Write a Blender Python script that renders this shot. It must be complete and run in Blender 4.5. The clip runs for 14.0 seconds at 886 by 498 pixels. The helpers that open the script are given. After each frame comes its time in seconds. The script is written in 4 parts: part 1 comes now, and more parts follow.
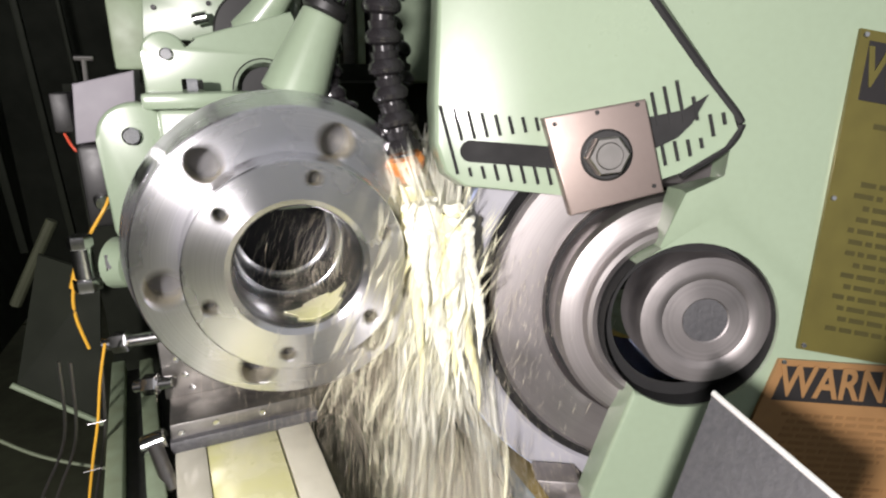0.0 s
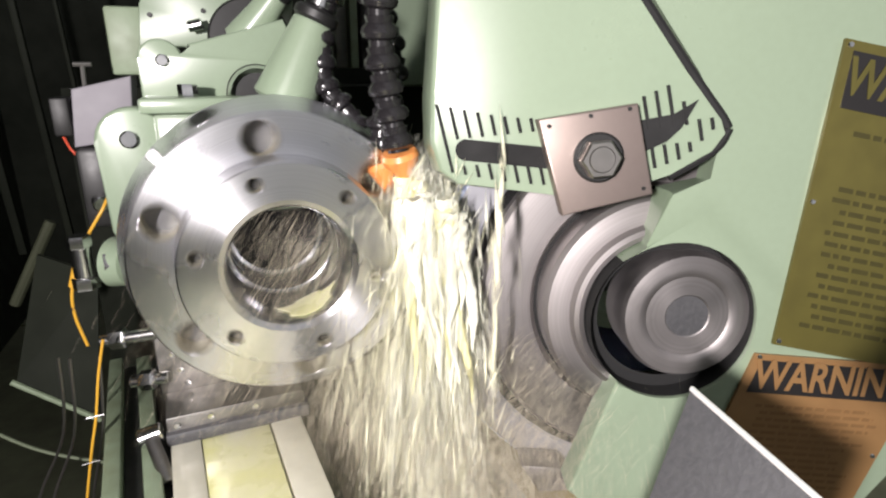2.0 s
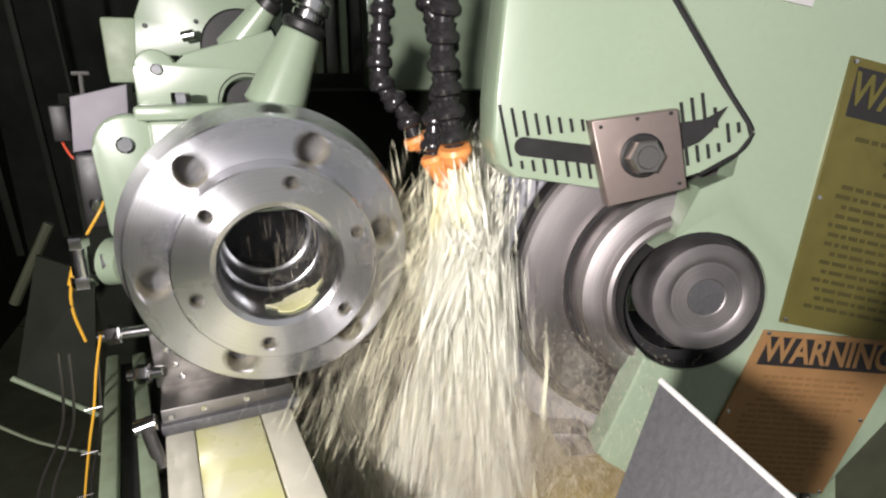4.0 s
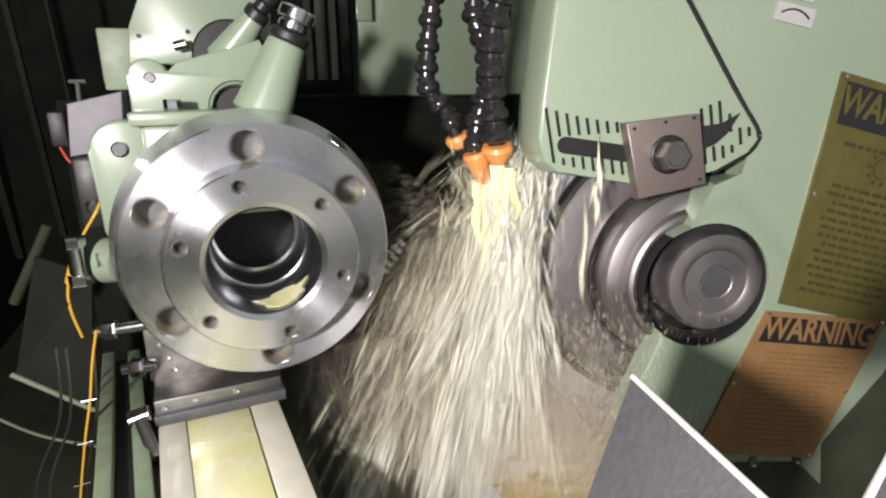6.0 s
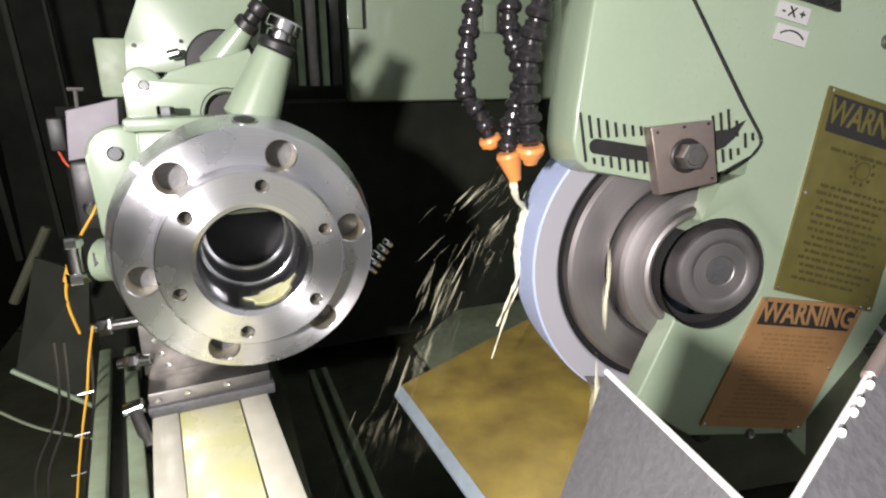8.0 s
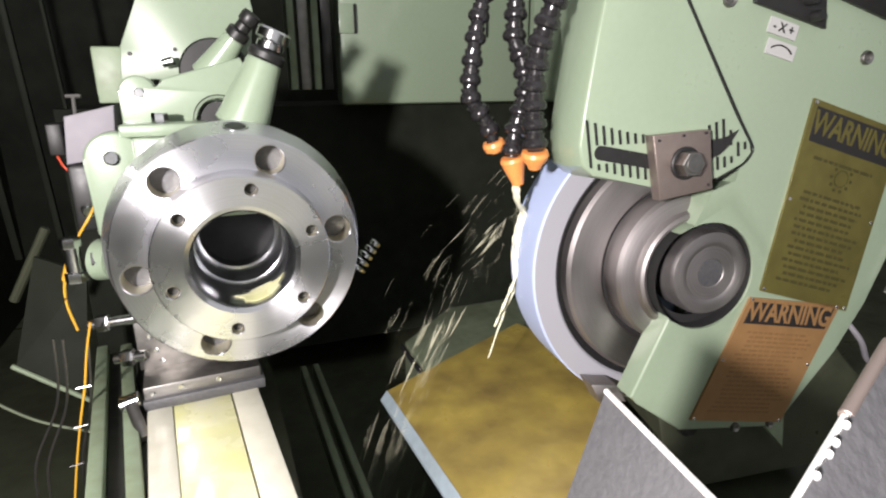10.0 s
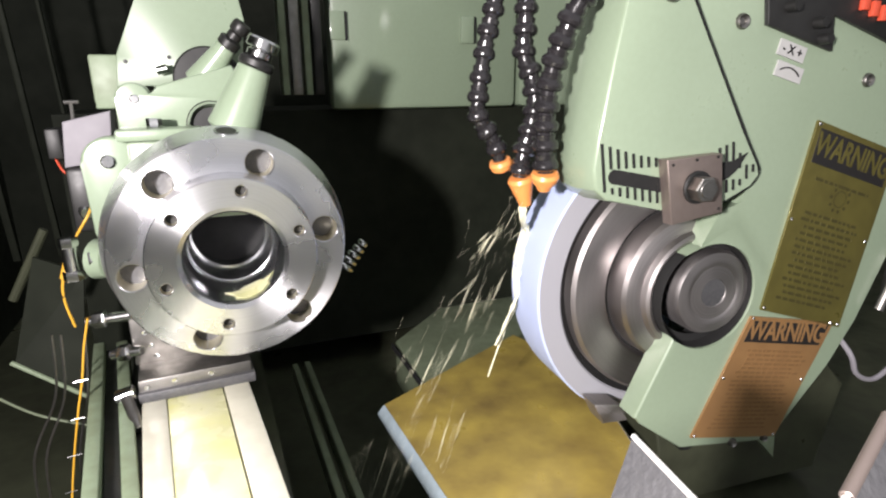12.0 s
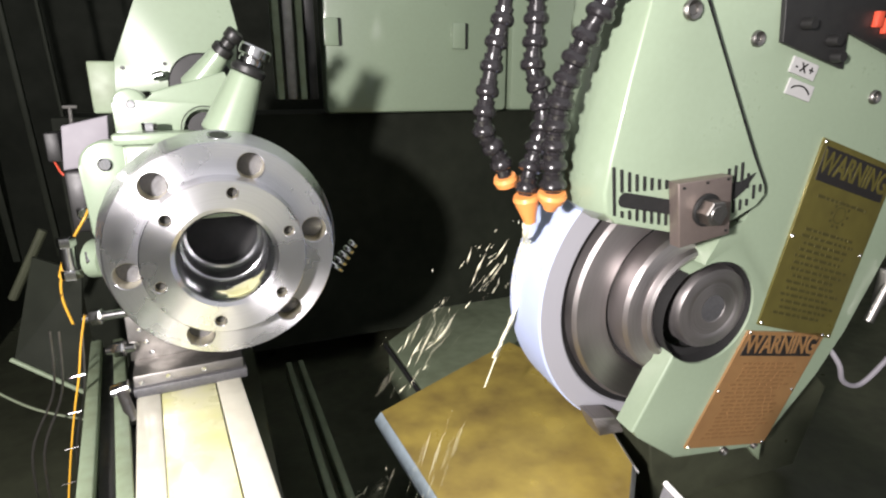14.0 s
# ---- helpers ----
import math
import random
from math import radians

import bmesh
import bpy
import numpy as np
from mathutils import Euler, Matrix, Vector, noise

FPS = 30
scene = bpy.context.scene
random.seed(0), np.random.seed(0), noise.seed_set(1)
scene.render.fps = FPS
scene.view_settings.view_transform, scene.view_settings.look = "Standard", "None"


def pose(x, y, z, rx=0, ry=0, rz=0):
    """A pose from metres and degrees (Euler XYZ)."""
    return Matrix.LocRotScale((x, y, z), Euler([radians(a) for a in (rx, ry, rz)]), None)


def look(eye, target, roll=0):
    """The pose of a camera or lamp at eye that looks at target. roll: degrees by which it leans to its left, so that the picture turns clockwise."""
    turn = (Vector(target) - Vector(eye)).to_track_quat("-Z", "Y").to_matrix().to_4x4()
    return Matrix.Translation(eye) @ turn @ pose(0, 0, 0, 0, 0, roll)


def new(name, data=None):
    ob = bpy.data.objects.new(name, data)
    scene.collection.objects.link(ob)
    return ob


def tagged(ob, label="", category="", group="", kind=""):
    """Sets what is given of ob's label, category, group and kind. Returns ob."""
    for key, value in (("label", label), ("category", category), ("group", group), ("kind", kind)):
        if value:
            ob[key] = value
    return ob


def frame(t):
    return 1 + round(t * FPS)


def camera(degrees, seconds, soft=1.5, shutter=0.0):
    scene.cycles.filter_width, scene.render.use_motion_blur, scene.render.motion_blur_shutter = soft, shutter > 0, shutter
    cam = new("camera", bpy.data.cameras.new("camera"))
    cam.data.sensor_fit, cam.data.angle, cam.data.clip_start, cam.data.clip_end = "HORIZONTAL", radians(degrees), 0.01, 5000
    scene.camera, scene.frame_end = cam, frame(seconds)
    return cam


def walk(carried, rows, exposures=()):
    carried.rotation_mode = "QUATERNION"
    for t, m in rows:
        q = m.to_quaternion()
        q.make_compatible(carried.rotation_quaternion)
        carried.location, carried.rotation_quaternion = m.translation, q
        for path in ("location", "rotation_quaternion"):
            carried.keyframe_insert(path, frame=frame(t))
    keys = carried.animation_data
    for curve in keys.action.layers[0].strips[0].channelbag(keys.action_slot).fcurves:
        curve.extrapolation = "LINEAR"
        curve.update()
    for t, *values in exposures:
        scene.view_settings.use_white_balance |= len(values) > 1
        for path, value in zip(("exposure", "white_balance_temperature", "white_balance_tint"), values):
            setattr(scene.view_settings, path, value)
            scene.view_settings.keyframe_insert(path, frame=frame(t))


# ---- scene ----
cam = camera(76.2, 14.0, soft=2.2, shutter=0.5)
walk(cam, [
    (0, pose(-0.0432, -0.4258, 0.1405, 72.50, -0.26, -21.20)),
    (0.5, pose(-0.0422, -0.4294, 0.1413, 72.50, -0.26, -21.19)),
    (1, pose(-0.0415, -0.4340, 0.1419, 72.55, -0.25, -21.24)),
    (1.5, pose(-0.0411, -0.4391, 0.1422, 72.63, -0.21, -21.33)),
    (2, pose(-0.0406, -0.4447, 0.1429, 72.71, -0.19, -21.44)),
    (2.5, pose(-0.0396, -0.4511, 0.1442, 72.75, -0.20, -21.52)),
    (3, pose(-0.0384, -0.4580, 0.1457, 72.78, -0.19, -21.59)),
    (5.5, pose(-0.0337, -0.4958, 0.1503, 73.17, -0.02, -22.10)),
    (6, pose(-0.0306, -0.5034, 0.1499, 73.33, 0.10, -22.03)),
    (6.5, pose(-0.0276, -0.5108, 0.1490, 73.54, 0.24, -21.93)),
    (7, pose(-0.0256, -0.5185, 0.1490, 73.69, 0.29, -21.93)),
    (7.5, pose(-0.0242, -0.5262, 0.1503, 73.73, 0.28, -22.00)),
    (8, pose(-0.0233, -0.5338, 0.1522, 73.72, 0.27, -22.10)),
    (10.5, pose(-0.0160, -0.5694, 0.1625, 73.56, 0.19, -22.31)),
    (11, pose(-0.0152, -0.5773, 0.1632, 73.66, 0.21, -22.42)),
    (11.5, pose(-0.0140, -0.5851, 0.1637, 73.78, 0.25, -22.49)),
    (12, pose(-0.0127, -0.5928, 0.1640, 73.90, 0.26, -22.53)),
    (12.5, pose(-0.0112, -0.6002, 0.1642, 74.04, 0.28, -22.56)),
    (13, pose(-0.0100, -0.6069, 0.1641, 74.17, 0.32, -22.59)),
    (13.5, pose(-0.0083, -0.6131, 0.1650, 74.22, 0.30, -22.58)),
    (14, pose(-0.0062, -0.6191, 0.1672, 74.18, 0.18, -22.54)),
], exposures=((0, 0.08), (3, 0.10), (5.5, 0.08), (7.3, 0.22), (8.1, 0.42), (10.5, 0.58), (14, 0.70)))

# ---- light: one work lamp beside the camera, dim shop light beyond ----
world = bpy.data.worlds.new("shop")
world.use_nodes = True
world.node_tree.nodes["Background"].inputs[0].default_value = (0.60, 0.60, 0.62, 1)
world.node_tree.nodes["Background"].inputs[1].default_value = 0.60
scene.world = world
scene.view_settings.exposure = 0.0
lamp_data = bpy.data.lights.new("work_lamp_light", "AREA")
lamp_data.shape, lamp_data.size, lamp_data.energy, lamp_data.color = "DISK", 0.06, 18.5, (1.0, 0.93, 0.93)
lamp = new("work_lamp_light", lamp_data)
lamp.matrix_world = look((-0.41, -0.76, 0.24), (0.52, -0.40, 0.02))


# ---- materials ----
def nodes(name):
    m = bpy.data.materials.new(name)
    m.use_nodes = True
    t = m.node_tree
    return m, t, t.nodes["Principled BSDF"]


def noise_ramp(t, scale, lo, hi, detail=4, coords="Object", stretch=None):
    tc = t.nodes.new("ShaderNodeTexCoord")
    n = t.nodes.new("ShaderNodeTexNoise")
    n.inputs["Scale"].default_value, n.inputs["Detail"].default_value = scale, detail
    if stretch:
        mp = t.nodes.new("ShaderNodeMapping")
        mp.inputs["Scale"].default_value = stretch
        t.links.new(tc.outputs[coords], mp.inputs[0])
        t.links.new(mp.outputs[0], n.inputs[0])
    else:
        t.links.new(tc.outputs[coords], n.inputs[0])
    r = t.nodes.new("ShaderNodeMapRange")
    r.inputs["From Min"].default_value, r.inputs["From Max"].default_value = 0.3, 0.7
    r.inputs["To Min"].default_value, r.inputs["To Max"].default_value = lo, hi
    t.links.new(n.outputs[0], r.inputs[0])
    return n, r


def surface(name, col, col2=None, rough=0.5, rough2=None, metal=0.0, grain=80, stains=9, bump=0.0, coat=0.0, stretch=None, spec=0.5):
    m, t, b = nodes(name)
    col2 = col2 or tuple(c * 0.75 for c in col)
    n1, r1 = noise_ramp(t, stains, 0, 1, 5, stretch=stretch)
    n2, r2 = noise_ramp(t, grain, 0, 1, 3, stretch=stretch)
    add = t.nodes.new("ShaderNodeMix")
    add.data_type = "FLOAT"
    add.inputs[0].default_value = 0.35
    t.links.new(r1.outputs[0], add.inputs[2])
    t.links.new(r2.outputs[0], add.inputs[3])
    mix = t.nodes.new("ShaderNodeMix")
    mix.data_type = "RGBA"
    mix.inputs[6].default_value, mix.inputs[7].default_value = (*col, 1), (*col2, 1)
    t.links.new(add.outputs[0], mix.inputs[0])
    t.links.new(mix.outputs[2], b.inputs["Base Color"])
    rr = t.nodes.new("ShaderNodeMapRange")
    rr.inputs["To Min"].default_value, rr.inputs["To Max"].default_value = rough, rough2 if rough2 is not None else min(1, rough * 1.4)
    t.links.new(add.outputs[0], rr.inputs[0])
    t.links.new(rr.outputs[0], b.inputs["Roughness"])
    b.inputs["Metallic"].default_value = metal
    b.inputs["Specular IOR Level"].default_value = spec
    b.inputs["Coat Weight"].default_value = coat
    b.inputs["Coat Roughness"].default_value = 0.08
    if bump:
        bp = t.nodes.new("ShaderNodeBump")
        bp.inputs["Strength"].default_value, bp.inputs["Distance"].default_value = bump, 0.002
        t.links.new(r2.outputs[0], bp.inputs["Height"])
        t.links.new(bp.outputs[0], b.inputs["Normal"])
    return m


def turned(name, col, rough=0.28, aniso=0.75, rings=900.0):
    """Lathe-turned steel: fine rings about the local y axis, highlights drawn out along the radius."""
    m, t, b = nodes(name)
    b.inputs["Metallic"].default_value = 1.0
    tg = t.nodes.new("ShaderNodeTangent")
    tg.direction_type, tg.axis = "RADIAL", "Y"
    t.links.new(tg.outputs[0], b.inputs["Tangent"])
    b.inputs["Anisotropic"].default_value = aniso
    b.inputs["Anisotropic Rotation"].default_value = 0.25
    tc = t.nodes.new("ShaderNodeTexCoord")
    sx = t.nodes.new("ShaderNodeSeparateXYZ")
    t.links.new(tc.outputs["Object"], sx.inputs[0])
    cb = t.nodes.new("ShaderNodeCombineXYZ")
    t.links.new(sx.outputs[0], cb.inputs[0])
    t.links.new(sx.outputs[2], cb.inputs[1])
    ln = t.nodes.new("ShaderNodeVectorMath")
    ln.operation = "LENGTH"
    t.links.new(cb.outputs[0], ln.inputs[0])
    nz = t.nodes.new("ShaderNodeTexNoise")
    nz.noise_dimensions = "1D"
    nz.inputs["Scale"].default_value, nz.inputs["Detail"].default_value = rings, 3
    t.links.new(ln.outputs["Value"], nz.inputs["W"])
    n1, r1 = noise_ramp(t, 14, 0.0, 1.0, 6)
    rr = t.nodes.new("ShaderNodeMapRange")
    rr.inputs["To Min"].default_value, rr.inputs["To Max"].default_value = rough * 0.8, rough * 1.45
    t.links.new(r1.outputs[0], rr.inputs[0])
    t.links.new(rr.outputs[0], b.inputs["Roughness"])
    mx = t.nodes.new("ShaderNodeMix")
    mx.data_type = "RGBA"
    mx.inputs[6].default_value, mx.inputs[7].default_value = (*[c * 0.78 for c in col], 1), (*col, 1)
    t.links.new(nz.outputs[0], mx.inputs[0])
    t.links.new(mx.outputs[2], b.inputs["Base Color"])
    bp = t.nodes.new("ShaderNodeBump")
    bp.inputs["Strength"].default_value, bp.inputs["Distance"].default_value = 0.12, 0.0004
    t.links.new(nz.outputs[0], bp.inputs["Height"])
    t.links.new(bp.outputs[0], b.inputs["Normal"])
    return m


GREEN = surface("machine_green_paint", (0.275, 0.345, 0.245), (0.245, 0.31, 0.217), 0.24, 0.4, grain=160, stains=6, coat=0.35)
GREEN_DULL = surface("oily_green_paint", (0.30, 0.38, 0.26), (0.17, 0.20, 0.12), 0.35, 0.6, grain=60, stains=10)
OLIVE = surface("dull_olive_paint", (0.20, 0.24, 0.16), (0.11, 0.13, 0.08), 0.3, 0.55, grain=50, stains=9)
DARK_GREEN = surface("dark_wet_green_paint", (0.075, 0.082, 0.052), (0.03, 0.032, 0.02), 0.25, 0.5, grain=40, stains=7)
WALL_DARK = surface("near_black_panel", (0.024, 0.028, 0.019), (0.010, 0.012, 0.008), 0.55, 0.75, grain=30, stains=5, spec=0.15)
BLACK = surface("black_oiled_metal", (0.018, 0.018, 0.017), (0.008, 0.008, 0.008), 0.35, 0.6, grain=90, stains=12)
# near-black colour stands in for the shade inside holes, slots and gaps
SHADOW_BLACK = surface("recess_shade_black", (0.012, 0.012, 0.012), (0.006, 0.006, 0.006), 0.7, 0.9)
STEEL = turned("turned_steel", (0.86, 0.86, 0.89), 0.26, 0.86)
HOLE_STEEL = surface("drilled_steel", (0.80, 0.76, 0.62), (0.62, 0.58, 0.44), 0.38, 0.5, 0.85, grain=200, stains=40)
STEEL_BORE = turned("bored_steel", (0.60, 0.61, 0.63), 0.2, 0.5)
HUB_STEEL = turned("grey_hub_steel", (0.40, 0.375, 0.37), 0.46, 0.25, 500)
CHROME = surface("chrome", (0.80, 0.80, 0.80), (0.68, 0.68, 0.68), 0.12, 0.25, 1.0)
GREY_STEEL = surface("wet_ground_steel", (0.34, 0.33, 0.31), (0.22, 0.21, 0.2), 0.3, 0.5, 1.0, grain=120, stains=15)
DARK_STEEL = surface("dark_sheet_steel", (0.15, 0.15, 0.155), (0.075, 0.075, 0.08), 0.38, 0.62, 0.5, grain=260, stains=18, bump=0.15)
BROWN_STEEL = surface("brown_tinted_steel", (0.34, 0.28, 0.25), (0.27, 0.22, 0.20), 0.4, 0.55, 0.8, grain=110, stains=14)
WHEEL_WHITE = surface("pale_blue_abrasive", (0.52, 0.60, 0.84), (0.46, 0.545, 0.79), 0.75, 0.9, grain=300, stains=8, bump=0.2)
WHEEL_GREY = surface("grey_wet_abrasive", (0.34, 0.34, 0.37), (0.30, 0.30, 0.33), 0.5, 0.7, grain=200, stains=8)
TABLE_WHITE = surface("wet_ground_table", (0.80, 0.78, 0.64), (0.62, 0.60, 0.48), 0.25, 0.5, 0.0, grain=60, stains=22, coat=0.4)
TABLE_YELLOW = surface("coolant_wet_strip", (0.84, 0.84, 0.30), (0.86, 0.84, 0.66), 0.15, 0.4, 0.0, grain=35, stains=14, coat=0.6)
AMBER = surface("coolant_stained_plate", (0.50, 0.38, 0.085), (0.19, 0.13, 0.04), 0.2, 0.5, grain=26, stains=11, coat=0.5)
ORANGE = surface("orange_plastic", (0.85, 0.34, 0.10), (0.75, 0.28, 0.08), 0.3, 0.45)
HOSE_BLACK = surface("glossy_black_plastic", (0.022, 0.020, 0.022), (0.015, 0.014, 0.015), 0.18, 0.3, coat=0.3)
BRASS = surface("olive_brass_plate", (0.165, 0.145, 0.040), (0.105, 0.092, 0.026), 0.25, 0.45, 0.4, grain=50, stains=12)
COPPER = surface("orange_brown_plate", (0.36, 0.205, 0.085), (0.28, 0.155, 0.065), 0.3, 0.5, 0.3, grain=50, stains=12)
PLATE_BLACK = surface("black_enamel", (0.02, 0.018, 0.018), (0.014, 0.013, 0.013), 0.3, 0.45)
INK_OLIVE = surface("worn_dark_ink", (0.075, 0.066, 0.02), (0.055, 0.049, 0.016), 0.4, 0.5, 0.3)
INK_BROWN = surface("worn_brown_ink", (0.28, 0.155, 0.064), (0.23, 0.125, 0.052), 0.4, 0.5, 0.3)
GREY_BOX = surface("grey_plastic_box", (0.30, 0.285, 0.31), (0.25, 0.235, 0.26), 0.5, 0.65)
LABEL_GREY = surface("grey_label", (0.45, 0.45, 0.44), (0.40, 0.40, 0.39), 0.4, 0.5)
YELLOW_CABLE = surface("yellow_cable", (0.75, 0.42, 0.04), (0.6, 0.32, 0.03), 0.4, 0.55)
RED_LAMP = surface("red_plastic", (0.7, 0.10, 0.05), (0.6, 0.08, 0.04), 0.3, 0.4)
BRIGHT_EDGE = surface("worn_bright_steel", (0.92, 0.91, 0.88), (0.75, 0.74, 0.72), 0.4, 0.55, 0.5)
BLUE_HIGHLIGHT = surface("blue_edge_highlight", (0.34, 0.42, 0.48), (0.22, 0.26, 0.27), 0.5, 0.6)


def coolant_material(name, col):
    m, t, b = nodes(name)
    b.inputs["Base Color"].default_value = (*col, 1)
    b.inputs["Roughness"].default_value = 0.15
    b.inputs["Transmission Weight"].default_value = 0.08
    b.inputs["IOR"].default_value = 1.33
    return m


COOLANT = coolant_material("milky_coolant", (0.97, 0.95, 0.70))
# coolant whitened so the blown-out glare at the cut is in its colour
COOLANT_GLARE = coolant_material("glare_white_coolant", (0.98, 0.98, 0.84))
COOLANT_YELLOW = coolant_material("yellow_coolant", (0.96, 0.92, 0.52))
COOLANT_MIST = coolant_material("beige_coolant_mist", (0.80, 0.72, 0.56))


# ---- mesh helpers ----
def part(name, bm, material, parent, label="", smooth=True):
    me = bpy.data.meshes.new(name)
    bmesh.ops.recalc_face_normals(bm, faces=bm.faces)
    bm.to_mesh(me)
    bm.free()
    me.materials.append(material)
    if smooth:
        me.shade_smooth()
        try:
            me.set_sharp_from_angle(angle=radians(32))
        except AttributeError:
            pass
    ob = new(name, me)
    ob.parent = parent
    return tagged(ob, label)


def thing(name, label, category, m=None, group="", kind=""):
    ob = new(name)
    if m is not None:
        ob.matrix_world = m
    return tagged(ob, label, category, group, kind)


def box(bm, x, y, z, sx, sy, sz, m=None, bevel=0.0):
    r = bmesh.ops.create_cube(bm, size=1.0)
    vs = r["verts"]
    mm = (m or Matrix()) @ Matrix.Translation((x, y, z)) @ Matrix.Diagonal((sx, sy, sz, 1))
    bmesh.ops.transform(bm, matrix=mm, verts=vs)
    if bevel:
        es = list({e for v in vs for e in v.link_edges})
        bmesh.ops.bevel(bm, geom=es, offset=bevel, segments=2, affect="EDGES", profile=0.5)
    return bm


def lathe(profile, segs=72, bm=None, m=None, closed=False):
    """Revolve (radius, y) pairs about the y axis."""
    bm = bm or bmesh.new()
    rings = []
    for r, y in profile:
        if r < 1e-6:
            rings.append([bm.verts.new((0, y, 0))])
        else:
            rings.append([bm.verts.new((r * math.cos(a), y, r * math.sin(a))) for a in (2 * math.pi * k / segs for k in range(segs))])
    if m is not None:
        for ring in rings:
            for v in ring:
                v.co = m @ v.co
    pairs = list(zip(rings, rings[1:])) + ([(rings[-1], rings[0])] if closed else [])
    for a, b in pairs:
        for k in range(segs):
            j = (k + 1) % segs
            if len(a) == 1 and len(b) == 1:
                continue
            if len(a) == 1:
                bm.faces.new((a[0], b[k], b[j]))
            elif len(b) == 1:
                bm.faces.new((a[k], b[0], a[j]))
            else:
                bm.faces.new((a[k], b[k], b[j], a[j]))
    return bm


def along(p, q):
    """The pose whose y axis runs from p to q, at p."""
    d = Vector(q) - Vector(p)
    return Matrix.Translation(p) @ d.to_track_quat("Y", "Z").to_matrix().to_4x4()


def rod_between(bm, p, q, r, segs=16, r2=None):
    d = (Vector(q) - Vector(p)).length
    r2 = r if r2 is None else r2
    e = min(r, r2) * 0.15
    return lathe([(0, 0), (r - e, 0), (r, e), (r2, d - e), (r2 - e, d), (0, d)], segs, bm, along(p, q))


def hexnut(bm, p, q, r):
    return lathe([(0, 0), (r * 0.97, 0), (r, 0.0006), (r, (Vector(q) - Vector(p)).length - 0.0012), (r * 0.9, (Vector(q) - Vector(p)).length), (0, (Vector(q) - Vector(p)).length)], 6, bm, along(p, q))


def smooth_line(pts, n=8):
    """A Catmull-Rom line through the points."""
    pts = [Vector(p) for p in pts]
    out = []
    for i in range(len(pts) - 1):
        p0, p1, p2, p3 = pts[max(i - 1, 0)], pts[i], pts[i + 1], pts[min(i + 2, len(pts) - 1)]
        for k in range(n):
            t = k / n
            out.append(0.5 * (2 * p1 + (p2 - p0) * t + (2 * p0 - 5 * p1 + 4 * p2 - p3) * t * t + (3 * p1 - p0 - 3 * p2 + p3) * t ** 3))
    return out + [pts[-1]]


def tube(bm, pts, r, segs=10):
    rings = []
    for i, p in enumerate(pts):
        d = (pts[min(i + 1, len(pts) - 1)] - pts[max(i - 1, 0)]).normalized()
        q = d.to_track_quat("Y", "Z").to_matrix()
        rings.append([bm.verts.new(p + q @ Vector((r * math.cos(a), 0, r * math.sin(a)))) for a in (2 * math.pi * k / segs for k in range(segs))])
    for a, b in zip(rings, rings[1:]):
        for k in range(segs):
            bm.faces.new((a[k], b[k], b[(k + 1) % segs], a[(k + 1) % segs]))
    bm.faces.new(rings[0])
    bm.faces.new(rings[-1])
    return bm


def plate(bm, outline, y0, y1, bevel=0.0):
    """A plate of thickness y0..y1 with the outline (x, z)."""
    front = [bm.verts.new((x, y0, z)) for x, z in outline]
    back = [bm.verts.new((x, y1, z)) for x, z in outline]
    f = bm.faces.new(front)
    bm.faces.new(back[::-1])
    n = len(outline)
    for k in range(n):
        bm.faces.new((front[k], front[(k + 1) % n], back[(k + 1) % n], back[k]))
    if bevel:
        bmesh.ops.bevel(bm, geom=list(f.edges), offset=bevel, segments=3, affect="EDGES", profile=0.5)
    return bm


def arc(cx, cz, r, a0, a1, n=12):
    return [(cx + r * math.cos(radians(a0 + (a1 - a0) * k / n)), cz + r * math.sin(radians(a0 + (a1 - a0) * k / n))) for k in range(n + 1)]


def holed_ring(bm, r_in, r_out, count, rc, rh, y, depth, first=0.0, chamfer=0.0008):
    """An annulus facing -y with round holes sunk to the depth."""
    step = 2 * math.pi / count
    for s in range(count):
        mid = first + s * step
        a0, a1 = mid - step / 2, mid + step / 2
        rim = []
        for k in range(14):
            rim.append((r_out, a0 + (a1 - a0) * k / 14))
        for k in range(6):
            rim.append((r_out + (r_in - r_out) * k / 6, a1))
        for k in range(14):
            rim.append((r_in, a1 + (a0 - a1) * k / 14))
        for k in range(6):
            rim.append((r_in + (r_out - r_in) * k / 6, a0))
        c = Vector((rc * math.cos(mid), 0, rc * math.sin(mid)))
        outer, edge, lip, deep = [], [], [], []
        for r, a in rim:
            p = Vector((r * math.cos(a), 0, r * math.sin(a)))
            d = (p - c).normalized()
            outer.append(bm.verts.new((p.x, y, p.z)))
            for lst, rad, yy in ((edge, rh + chamfer, y), (lip, rh, y + chamfer), (deep, rh, y + depth)):
                q = c + d * rad
                lst.append(bm.verts.new((q.x, yy, q.z)))
        n = len(rim)
        for k in range(n):
            j = (k + 1) % n
            for a, b in ((outer, edge), (edge, lip), (lip, deep)):
                bm.faces.new((a[k], a[j], b[j], b[k]))
    bmesh.ops.remove_doubles(bm, verts=bm.verts, dist=1e-5)
    return bm


def words(name, text, size, m, material, parent, label=""):
    cu = bpy.data.curves.new(name, "FONT")
    cu.body, cu.size, cu.extrude, cu.offset, cu.align_x, cu.align_y = text, size, 0.0003, size * 0.022, "CENTER", "CENTER"
    tmp = bpy.data.objects.new(name, cu)
    scene.collection.objects.link(tmp)
    me = bpy.data.meshes.new_from_object(tmp.evaluated_get(bpy.context.evaluated_depsgraph_get()))
    bpy.data.objects.remove(tmp)
    me.materials.clear()
    me.materials.append(material)
    ob = new(name, me)
    ob.parent = parent
    ob.matrix_local = m
    return tagged(ob, label)


